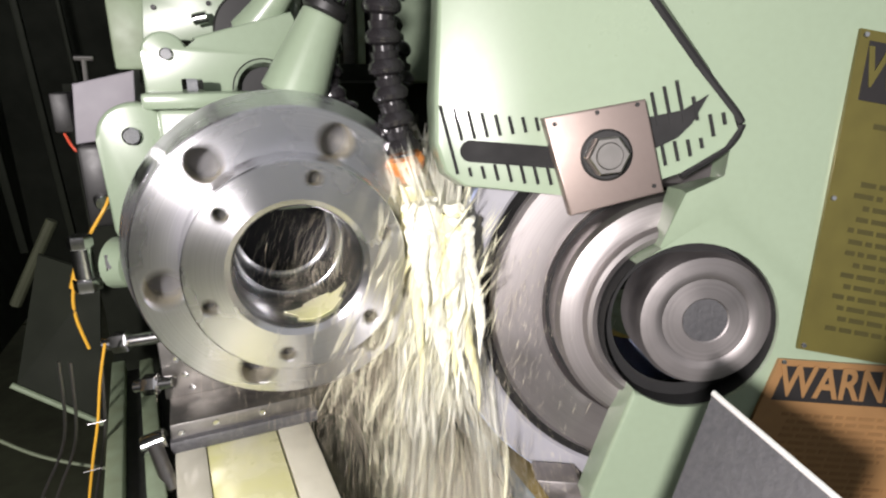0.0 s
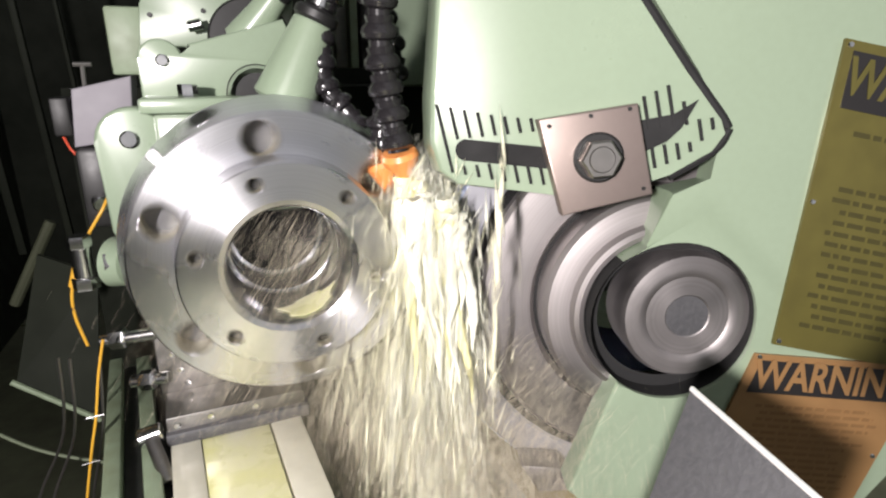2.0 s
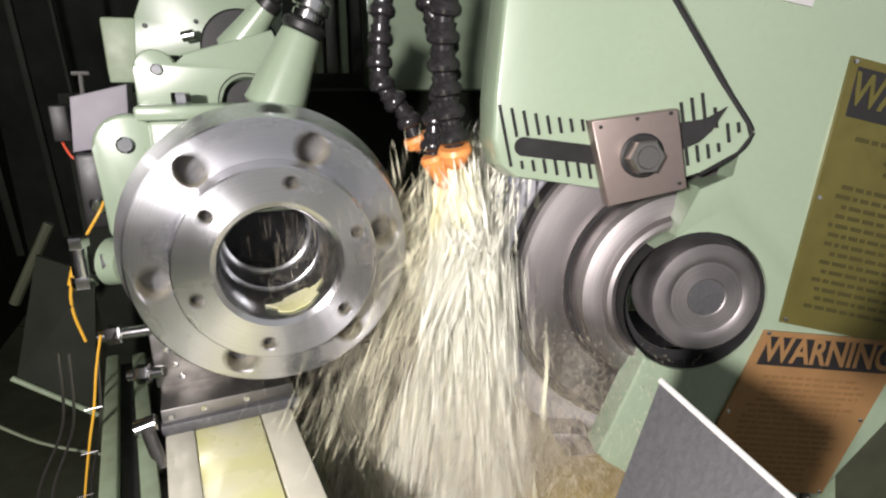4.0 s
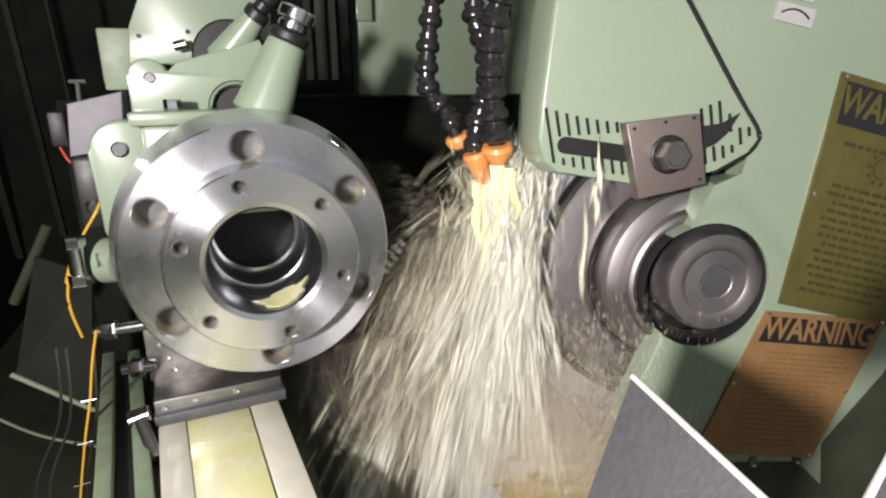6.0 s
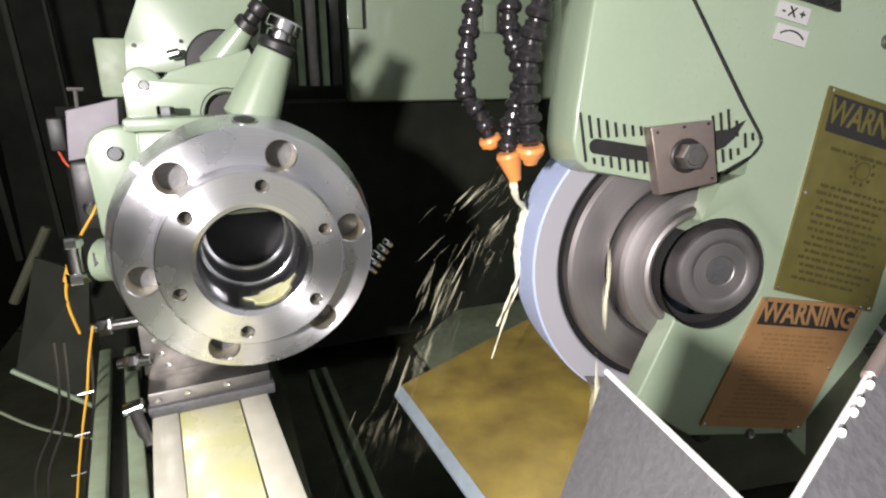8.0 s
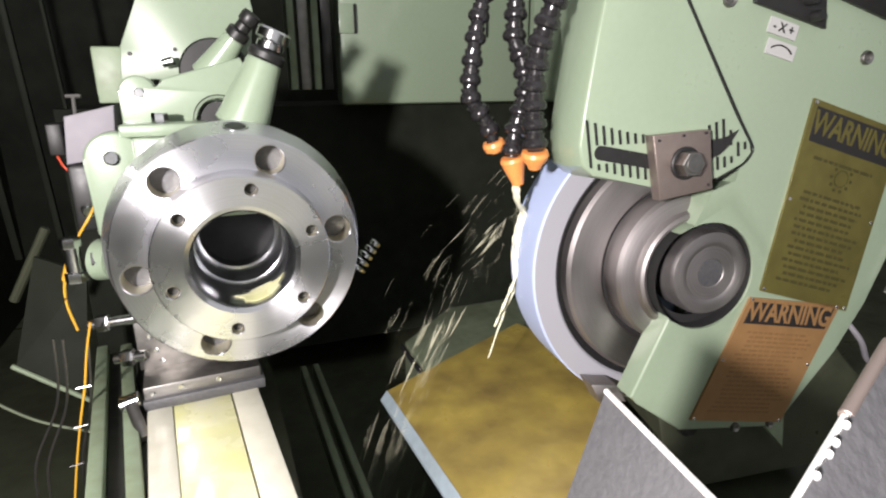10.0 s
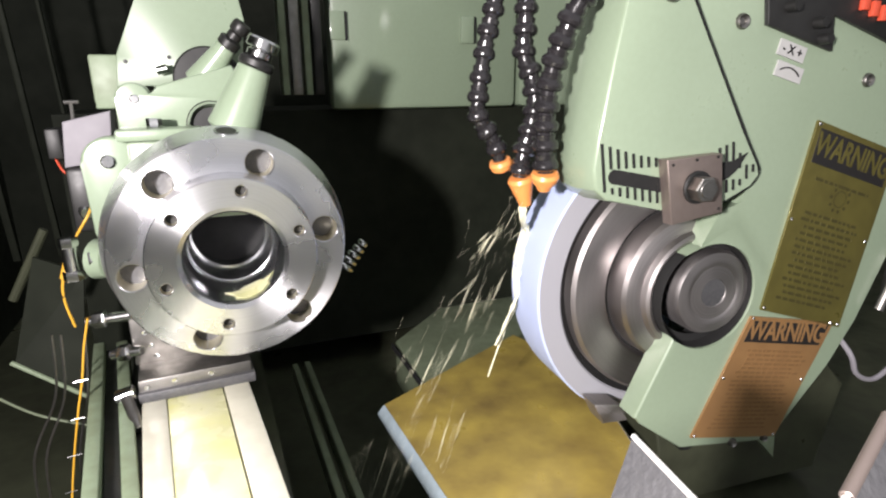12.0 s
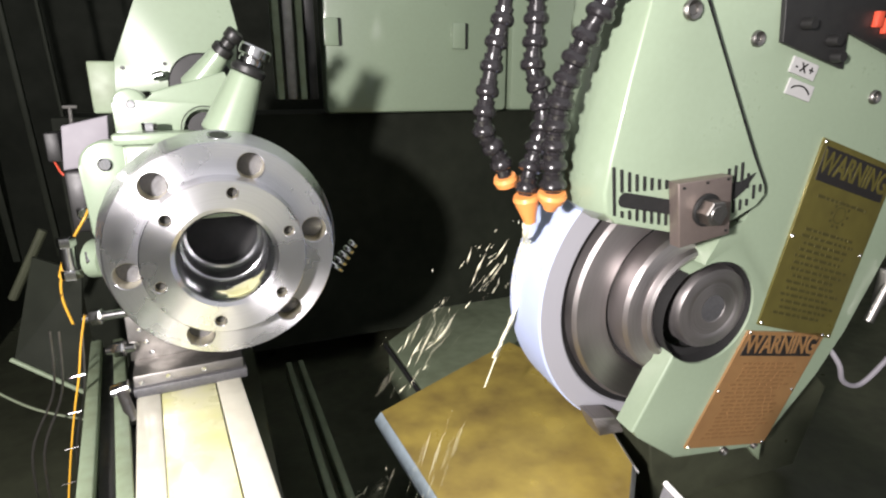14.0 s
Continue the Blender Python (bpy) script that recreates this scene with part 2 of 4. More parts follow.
# ---- the place: enclosure, bed, back cabinet ----
def setting():
    bm = bmesh.new()
    box(bm, 0.6, 0.3, -0.46, 6, 6, 0.04)
    tagged(part("floor", bm, DARK_GREEN, None, "dark wet green machine bed floor"), category="floor", kind="structure")
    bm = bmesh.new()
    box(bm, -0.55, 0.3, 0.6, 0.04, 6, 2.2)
    tagged(part("wall_west", bm, WALL_DARK, None, "dark green enclosure side panel"), category="wall", kind="structure")
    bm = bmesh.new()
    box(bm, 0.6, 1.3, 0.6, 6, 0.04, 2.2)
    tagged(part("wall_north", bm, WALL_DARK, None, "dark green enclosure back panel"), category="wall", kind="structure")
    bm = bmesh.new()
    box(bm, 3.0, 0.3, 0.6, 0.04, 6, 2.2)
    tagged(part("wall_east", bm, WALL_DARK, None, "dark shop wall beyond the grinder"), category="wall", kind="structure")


setting()


def back_cabinet():
    root = thing("back_cabinet", "pale green painted steel cabinet behind the grinder", "cabinet")
    bm = bmesh.new()
    box(bm, 0.42, 0.54, 0.43, 0.40, 0.04, 0.62, bevel=0.012)
    door = part("door", bm, GREEN, root)
    for x in (0.235, 0.50):
        bm = bmesh.new()
        box(bm, x, 0.516, 0.272, 0.028, 0.010, 0.05, bevel=0.002)
        latch = part("latch", bm, GREEN, door)
        bm = bmesh.new()
        box(bm, x + 0.016, 0.515, 0.272, 0.004, 0.008, 0.05)
        part("latch_slot", bm, SHADOW_BLACK, door)
    bm = bmesh.new()
    box(bm, 0.92, 0.545, 0.43, 0.58, 0.04, 0.62, bevel=0.012)
    part("door", bm, GREEN, root)
    # near-black box in place of the cabinet's lower front, which lies in shadow
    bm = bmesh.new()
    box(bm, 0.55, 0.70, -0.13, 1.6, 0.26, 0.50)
    part("shaded_base", bm, WALL_DARK, root)
    # the last, black strip paints the shadow beside the post
    for x, w, mt in ((0.128, 0.012, GREEN_DULL), (0.148, 0.018, GREY_STEEL), (0.168, 0.012, GREEN_DULL), (0.186, 0.016, BLACK)):
        bm = bmesh.new()
        box(bm, x, 0.47, 0.42, w, 0.03, 0.54, bevel=0.002)
        part("post_strip", bm, mt, root)


back_cabinet()


def table():
    root = thing("swivel_table", "long ground steel table wet with yellow coolant", "machine table")
    for x0, x1, wd, mt, lab in ((-0.092, -0.077, 0.024, TABLE_WHITE, ""), (-0.0525, -0.0385, 0.056, TABLE_YELLOW, "strip stained by yellow coolant"), (-0.0105, 0.0035, 0.027, TABLE_WHITE, "")):
        bm = bmesh.new()
        a = math.degrees(math.atan2(x1 - x0, 0.18))
        m = Matrix.Translation((x0, 0.005, -0.150)) @ Matrix.Rotation(radians(a), 4, "Z")
        box(bm, 0, -0.21, -0.020 - (0.0015 if lab else 0), wd - 0.001, 0.47, 0.04, m=m, bevel=0.0012)
        part("strip" if lab else "rail", bm, mt, root, lab)
    for x0, x1, z, w, mt in ((-0.149, -0.127, -0.15, 0.0125, GREEN_DULL), (-0.122, -0.098, -0.152, 0.013, GREEN_DULL), (-0.1355, -0.1125, -0.162, 0.014, BLACK), (-0.109, -0.090, -0.165, 0.012, BLACK)):
        bm = bmesh.new()
        a = math.degrees(math.atan2(x1 - x0, 0.19))
        m = Matrix.Translation((x0, 0.03, z)) @ Matrix.Rotation(radians(a), 4, "Z")
        box(bm, 0, -0.17, -0.015, w, 0.66, 0.03, m=m, bevel=0.002)
        way = part("way", bm, mt, root)
        if w == 0.013:
            for k in range(4):
                bm = lathe([(0, 0), (0.0028, 0), (0.0028, 0.002), (0, 0.002)], 12, None, m @ pose(0, 0.02 - 0.09 * k, -0.0005, -90, 0, 0))
                part("hole", bm, SHADOW_BLACK, way)
    bm = bmesh.new()
    box(bm, -0.055, -0.17, -0.35, 0.16, 0.80, 0.31)
    part("bed", bm, DARK_GREEN, root)


table()


# ---- workpiece ----
def workpiece():
    root = thing("flanged_workpiece", "turned steel flange with bolt holes and a deep bore", "workpiece")
    bm = bmesh.new()
    holed_ring(bm, 0.082, 0.1135, 6, 0.095, 0.0138, 0.0, 0.034)
    lathe([(0.1135, 0.0), (0.1147, 0.0010), (0.1245, 0.0400), (0.1235, 0.0430), (0.100, 0.0440), (0.050, 0.0440)], 128, bm)
    part("flange", bm, STEEL, root)
    bm = bmesh.new()
    holed_ring(bm, 0.052, 0.0790, 6, 0.0675, 0.0056, -0.027, 0.020, first=radians(10.3))
    lathe([(0.0790, -0.027), (0.0800, -0.026), (0.0800, -0.004), (0.0825, 0.0002)], 128, bm)
    lathe([(0.052, -0.027), (0.0478, -0.0235)], 128, bm)
    part("boss", bm, STEEL, root)
    bm = lathe([(0.0478, -0.0235), (0.0455, -0.0190), (0.0450, 0.040), (0.0442, 0.041), (0.0442, 0.043), (0.0430, 0.0435), (0.0430, 0.088), (0.0400, 0.090), (0.0400, 0.1135)], 96)
    part("bore", bm, STEEL_BORE, root)
    # black disc paints the darkness at the bottom of the deep bore
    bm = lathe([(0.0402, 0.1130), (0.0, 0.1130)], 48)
    part("bore_end_shade", bm, SHADOW_BLACK, root)
    for first, rc, rh, y, deep in ((0.0, 0.095, 0.0135, 0.0012, 0.024), (radians(10.3), 0.0675, 0.0053, -0.0258, 0.010)):
        for k in range(6):
            a = first + k * math.pi / 3
            bm = lathe([(rh, y), (rh, y + deep)], 32, None, Matrix.Translation((rc * math.cos(a), 0, rc * math.sin(a))))
            hole = part("bolt_hole", bm, HOLE_STEEL, root)
            # dark bottoms stand in for the shade deep in the drilled holes
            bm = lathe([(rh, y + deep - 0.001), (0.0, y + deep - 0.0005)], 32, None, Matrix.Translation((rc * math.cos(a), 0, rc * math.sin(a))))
            part("hole_bottom_shade", bm, DARK_STEEL if rh > 0.01 else BLACK, hole)
    for k in range(2):
        a = radians(17.7 + 180 * k)
        d = Vector((math.cos(a), -0.3, math.sin(a))).normalized()
        p = Vector((0.1201 * math.cos(a), 0.021, 0.1201 * math.sin(a)))
        bm = lathe([(0.0095, 0.0), (0.0118, 0.0006), (0.0122, -0.002)], 28, None, along(p, p + d))
        rim = part("radial_hole", bm, STEEL_BORE, root)
        # no real screw: a black disc for the dark inside of the radial hole
        bm = lathe([(0.0, 0.0003), (0.0096, 0.0003)], 28, None, along(p, p + d))
        part("screw", bm, BLACK, rim)
    return root


WORK = workpiece()


def puddle():
    root = thing("coolant_puddle", "yellow coolant lying in the bottom of the bore", "puddle")
    bm = bmesh.new()
    rows = []
    for j in range(9):
        y = -0.019 + 0.036 * j / 8
        half = 30 * math.sin(math.pi * (0.12 + 0.85 * j / 8)) * (1 + 0.25 * math.sin(1.9 * j))
        rows.append([bm.verts.new((0.001 + 0.0444 * math.cos(radians(-70 + half * k / 4)), y, 0.002 + 0.0444 * math.sin(radians(-70 + half * k / 4)))) for k in range(-4, 5)])
    for a, c in zip(rows, rows[1:]):
        for k in range(8):
            bm.faces.new((a[k], a[k + 1], c[k + 1], c[k]))
    r = bmesh.ops.extrude_face_region(bm, geom=list(bm.faces))
    bmesh.ops.translate(bm, vec=(0, 0, 0.0005), verts=[e for e in r["geom"] if isinstance(e, bmesh.types.BMVert)])
    part("film", bm, TABLE_YELLOW, root)


puddle()


# ---- headstock ----
def headstock():
    root = thing("headstock", "pale green headstock carrying the steel workpiece", "headstock")
    bm = bmesh.new()
    plate(bm, [(-0.098, -0.127), (0.04, -0.127), (0.05, 0.06), (0.035, 0.112), (-0.07, 0.118), (-0.10, 0.08)], 0.116, 0.33, 0.006)
    body = part("body", bm, GREEN, root)
    bm = lathe([(0.0455, 0.0445), (0.110, 0.0445), (0.111, 0.0455), (0.110, 0.0475), (0.058, 0.0485), (0.058, 0.115), (0.0455, 0.115)], 64)
    part("chuck", bm, BLACK, root)
    # ears
    bm = bmesh.new()
    plate(bm, arc(-0.103, 0.090, 0.027, 180, 0, 16) + [(-0.074, 0.02), (-0.078, -0.045), (-0.105, -0.05), (-0.128, 0.02)], 0.062, 0.085, 0.003)
    ear = part("ear", bm, GREEN, root)
    bm = lathe([(0.0, 0.0), (0.0055, 0.0), (0.0068, 0.001), (0.0068, 0.004), (0, 0.004)], 24, None, Matrix.Translation((-0.1055, 0.0585, 0.0925)))
    part("pin", bm, CHROME, ear)
    bm = bmesh.new()
    plate(bm, arc(-0.078, 0.152, 0.017, 180, 20, 12) + [(-0.0605, 0.150), (-0.056, 0.165), (0.022, 0.187), (0.040, 0.15), (0.045, 0.10), (-0.095, 0.10)], 0.092, 0.125, 0.002)
    ear = part("ear", bm, GREEN, root)
    bm = lathe([(0.0, 0.0), (0.004, 0.0), (0.005, 0.001), (0.005, 0.004), (0, 0.004)], 20, None, Matrix.Translation((-0.0765, 0.089, 0.152)))
    part("pin", bm, CHROME, ear)
    bm = bmesh.new()
    box(bm, -0.055, 0.10, 0.118, 0.08, 0.10, 0.012, bevel=0.003)
    lid = part("top_plate", bm, GREEN, root)
    bm = bmesh.new()
    hexnut(bm, (-0.059, 0.062, 0.123), (-0.059, 0.062, 0.134), 0.0075)
    part("bolt", bm, CHROME, root)
    bm = bmesh.new()
    box(bm, -0.030, 0.084, 0.070, 0.112, 0.062, 0.084, bevel=0.004)
    part("shoulder", bm, GREEN, root)
    # round cover behind the ears
    bm = lathe([(0, 0), (0.023, 0), (0.026, 0.003), (0.026, 0.01), (0, 0.01)], 40, None, pose(-0.004, 0.085, 0.124, 0, 0, 0))
    part("cover", bm, BLACK, root)
    bm = lathe([(0.019, -0.001), (0.0225, -0.003), (0.025, 0.002)], 40, None, pose(-0.004, 0.085, 0.124))
    part("cover_ring", bm, CHROME, root)
    # slanted filler tubes with caps
    for p, q, r, cap, kr in (((0.015, 0.065, 0.118), (0.044, 0.06, 0.184), 0.0185, CHROME, 0.017), ((-0.012, 0.125, 0.168), (0.021, 0.11, 0.208), 0.012, BLACK, 0.010)):
        bm = bmesh.new()
        rod_between(bm, p, q, r * 1.45, 28, r * 0.92)
        tb = part("filler_tube", bm, GREEN, root)
        d = (Vector(q) - Vector(p)).normalized()
        bm = bmesh.new()
        rod_between(bm, Vector(q) - d * 0.002, Vector(q) + d * 0.009, r * 1.0, 28)
        part("collar", bm, BLACK, tb)
        bm = bmesh.new()
        rod_between(bm, Vector(q) + d * 0.009, Vector(q) + d * 0.018, kr * 0.8, 24)
        lathe([(0, 0)] + [(kr * (1.0 if k % 2 else 0.93), 0.0005) for k in range(1)] + [(kr, 0.002), (kr, 0.010), (kr * 0.9, 0.012), (0, 0.012)], 12, bm, along(Vector(q) + d * 0.018, Vector(q) + d * 0.03))
        part("cap", bm, cap, tb)
    # guard plate behind, with its round opening
    bm = bmesh.new()
    plate(bm, [(-0.098, 0.165), (-0.094, 0.20), (-0.062, 0.272), (-0.05, 0.32), (0.03, 0.32), (0.045, 0.24), (0.035, 0.165)], 0.16, 0.166, 0.001)
    gp = part("guard_plate", bm, GREEN, root)
    bm = lathe([(0, 0), (0.036, 0), (0.038, 0.002), (0.038, 0.02), (0, 0.02)], 40, None, pose(-0.002, 0.152, 0.172))
    part("pulley", bm, BLACK, root, "dark pulley in the guard opening")
    for x, z in ((-0.086, 0.192), (-0.041, 0.197)):
        bm = lathe([(0, 0), (0.0022, 0), (0.0022, 0.004), (0, 0.004)], 12, None, Matrix.Translation((x, 0.1585, z)))
        part("screw", bm, BLACK, gp)
    bm = bmesh.new()
    box(bm, -0.105, 0.20, 0.17, 0.04, 0.05, 0.06, bevel=0.003)
    part("rear_box", bm, GREEN_DULL, root)
    bm = bmesh.new()
    rod_between(bm, (-0.055, 0.148, 0.182), (-0.043, 0.146, 0.185), 0.005, 14)
    part("nipple", bm, CHROME, root)
    # lower knob and fittings
    bm = lathe([(0, 0), (0.012, 0), (0.02, 0.004), (0.022, 0.02), (0, 0.02)], 28, None, pose(-0.118, 0.085, -0.015, 0, 0, 60))
    part("boss", bm, GREEN, root)
    bm = bmesh.new()
    hexnut(bm, (-0.142, 0.082, -0.012), (-0.126, 0.085, -0.012), 0.011)
    rod_between(bm, (-0.157, 0.082, -0.022), (-0.157, 0.082, 0.006), 0.008, 16)
    hexnut(bm, (-0.157, 0.082, 0.004), (-0.157, 0.082, 0.014), 0.0095)
    hexnut(bm, (-0.157, 0.082, -0.032), (-0.157, 0.082, -0.022), 0.0105)
    part("elbow_fitting", bm, CHROME, root)
    return root


headstock()


def base_block():
    root = thing("base_block", "wet grey steel block under the workpiece", "steel block")
    turn = pose(-0.049, 0.012, -0.1395, 0, 0, 3)
    bm = bmesh.new()
    box(bm, 0, 0.058, 0.0, 0.112, 0.116, 0.0235, m=turn, bevel=0.0015)
    body = part("body", bm, GREY_STEEL, root)
    bm = bmesh.new()
    box(bm, 0.001, 0.051, -0.006, 0.116, 0.114, 0.011, m=turn, bevel=0.0012)
    part("foot", bm, DARK_STEEL, root)
    bm = bmesh.new()
    box(bm, -0.002, 0.0525, 0.046, 0.114, 0.020, 0.070, m=turn, bevel=0.0015)
    back = part("upright", bm, GREY_STEEL, root)
    for x, y, z, p in ((0.014, -0.0008, 0.006, body), (-0.022, -0.0008, 0.006, body), (-0.048, -0.0008, 0.004, body), (-0.052, 0.0418, 0.066, back), (-0.046, 0.0418, 0.048, back), (-0.041, 0.0418, 0.032, back), (-0.037, 0.0418, 0.019, back), (0.012, 0.0418, 0.019, back)):
        bm = lathe([(0.0, -0.0001), (0.0014, 0.0), (0.0026, -0.0004), (0.0030, 0.001), (0.0030, 0.003), (0, 0.003)], 14, None, turn @ Matrix.Translation((x, y, z)))
        part("screw", bm, CHROME, p)


base_block()


def clamp_studs():
    for p, q, lab in (((-0.150, 0.060, -0.073), (-0.100, 0.050, -0.068), "stud"), ((-0.131, 0.05, -0.110), (-0.100, 0.04, -0.106), "stud")):
        root = thing("clamp_stud", "chrome clamping stud at the side of the table", "stud", group="clamp studs")
        bm = bmesh.new()
        rod_between(bm, p, q, 0.0055, 18)
        part("shank", bm, CHROME, root)
        d = (Vector(q) - Vector(p)).normalized()
        bm = bmesh.new()
        hexnut(bm, Vector(p) + d * 0.008, Vector(p) + d * 0.020, 0.0088)
        part("nut", bm, CHROME, root)
    root = thing("clamp_lever", "grey steel clamping lever beside the table", "lever")
    bm = bmesh.new()
    rod_between(bm, (-0.126, 0.01, -0.142), (-0.108, 0.01, -0.138), 0.008, 18)
    part("hub", bm, CHROME, root)
    bm = bmesh.new()
    rod_between(bm, (-0.116, 0.004, -0.140), (-0.104, -0.03, -0.160), 0.0055, 16)
    part("arm", bm, GREY_STEEL, root)


clamp_studs()


def cables():
    root = thing("yellow_cable", "thin yellow cable hanging beside the headstock", "cable")
    bm = bmesh.new()
    tube(bm, smooth_line([(-0.130, 0.10, 0.048), (-0.137, 0.09, 0.033), (-0.154, 0.09, 0.006), (-0.169, 0.09, -0.031), (-0.172, 0.09, -0.057), (-0.167, 0.09, -0.088)], 8), 0.0014, 8)
    part("sheath", bm, YELLOW_CABLE, root)
    bm = bmesh.new()
    rod_between(bm, (-0.163, 0.089, -0.014), (-0.169, 0.089, -0.032), 0.0036, 12)
    part("plug", bm, YELLOW_CABLE, root)
    root = thing("yellow_cable", "yellow cable tied along a wire ladder", "cable")
    bm = bmesh.new()
    tube(bm, smooth_line([(-0.142, 0.03, -0.059), (-0.150, 0.03, -0.09), (-0.157, 0.03, -0.125), (-0.166, 0.03, -0.160), (-0.178, 0.03, -0.213), (-0.189, 0.03, -0.269), (-0.20, 0.03, -0.33)], 8), 0.0011, 8)
    part("sheath", bm, YELLOW_CABLE, root)
    for k in range(5):
        z = -0.125 - 0.042 * k
        x = -0.157 - 0.0095 * k
        bm = bmesh.new()
        rod_between(bm, (x - 0.007, 0.029, z), (x + 0.006, 0.029, z + 0.001), 0.0006, 8)
        part("tie", bm, CHROME, root)
    for x0, x1, y in ((-0.172, -0.212, 0.05), (-0.181, -0.224, 0.055), (-0.150, -0.180, 0.045)):
        root = thing("black_wire", "thin black wire beside the table", "wire", group="black wires")
        bm = bmesh.new()
        tube(bm, smooth_line([(x0, y, -0.08), (x0 - 0.008, y, -0.15), (x1 + 0.004, y, -0.22), (x1, y, -0.31)], 6), 0.0013, 6)
        part("sheath", bm, GREY_STEEL, root)
    root = thing("grey_hose", "thin grey hose lying in the dark enclosure", "hose")
    bm = bmesh.new()
    tube(bm, smooth_line([(-0.32, 0.1, -0.10), (-0.27, 0.1, -0.145), (-0.223, 0.1, -0.189), (-0.17, 0.1, -0.218)], 8), 0.0016, 8)
    part("sheath", bm, OLIVE, root)


cables()


def sensor_box():
    root = thing("sensor_box", "pale grey electrical box with a small lever", "electrical box")
    bm = bmesh.new()
    plate(bm, [(-0.152, 0.129), (-0.105, 0.140), (-0.110, 0.086), (-0.157, 0.080)], 0.13, 0.17, 0.002)
    part("body", bm, GREY_BOX, root)
    bm = bmesh.new()
    box(bm, -0.163, 0.145, 0.106, 0.014, 0.03, 0.032, bevel=0.002)
    part("connector", bm, BLACK, root)
    bm = bmesh.new()
    rod_between(bm, (-0.143, 0.14, 0.13), (-0.142, 0.14, 0.148), 0.002, 8)
    rod_between(bm, (-0.149, 0.14, 0.149), (-0.135, 0.14, 0.149), 0.002, 8)
    part("lever", bm, GREY_STEEL, root)
    bm = bmesh.new()
    tube(bm, smooth_line([(-0.166, 0.14, 0.09), (-0.160, 0.14, 0.075), (-0.145, 0.13, 0.066), (-0.128, 0.12, 0.064)], 8), 0.0012, 6)
    part("wire", bm, RED_LAMP, root)
    root = thing("valve_block", "black valve block with chrome knobs behind the ear", "valve")
    bm = bmesh.new()
    box(bm, -0.142, 0.14, 0.045, 0.028, 0.04, 0.07, bevel=0.004)
    part("body", bm, BLACK, root)
    bm = bmesh.new()
    rod_between(bm, (-0.143, 0.118, 0.035), (-0.140, 0.108, 0.033), 0.007, 16)
    part("knob", bm, CHROME, root)


sensor_box()


def enclosure_details():
    for x, w in ((-0.29, 0.010), (-0.235, 0.006), (-0.36, 0.012)):
        root = thing("panel_seam", "dull green seam strip on the dark enclosure", "strip", group="enclosure seams")
        bm = bmesh.new()
        box(bm, x, 0.62, 0.25, w, 0.012, 0.75, m=pose(0, 0, 0, 0, -2.5, 0), bevel=0.002)
        part("strip", bm, WALL_DARK, root)
    root = thing("slanted_bar", "dull olive bar leaning in the enclosure", "bar")
    bm = bmesh.new()
    rod_between(bm, (-0.228, 0.30, -0.02), (-0.280, 0.30, -0.115), 0.006, 10)
    part("bar", bm, DARK_GREEN, root)
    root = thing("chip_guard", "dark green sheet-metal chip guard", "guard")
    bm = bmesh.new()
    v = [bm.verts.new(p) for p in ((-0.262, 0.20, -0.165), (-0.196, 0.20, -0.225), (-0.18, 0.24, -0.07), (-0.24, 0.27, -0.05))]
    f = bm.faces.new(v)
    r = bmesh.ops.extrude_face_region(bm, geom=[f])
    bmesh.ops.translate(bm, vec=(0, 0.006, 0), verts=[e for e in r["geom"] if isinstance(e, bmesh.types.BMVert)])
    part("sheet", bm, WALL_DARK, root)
    bm = bmesh.new()
    rod_between(bm, (-0.266, 0.198, -0.163), (-0.194, 0.198, -0.226), 0.003, 8)
    part("rim", bm, GREEN_DULL, root)
    root = thing("tailstock_handle", "chrome ribbed handle beyond the workpiece", "handle")
    bm = bmesh.new()
    for k in range(5):
        rod_between(bm, (0.135 + 0.006 * k, 0.10, -0.062 + 0.007 * k), (0.139 + 0.006 * k, 0.10, -0.057 + 0.007 * k), 0.012 - 0.0012 * k, 14)
    part("grip", bm, CHROME, root)


enclosure_details()


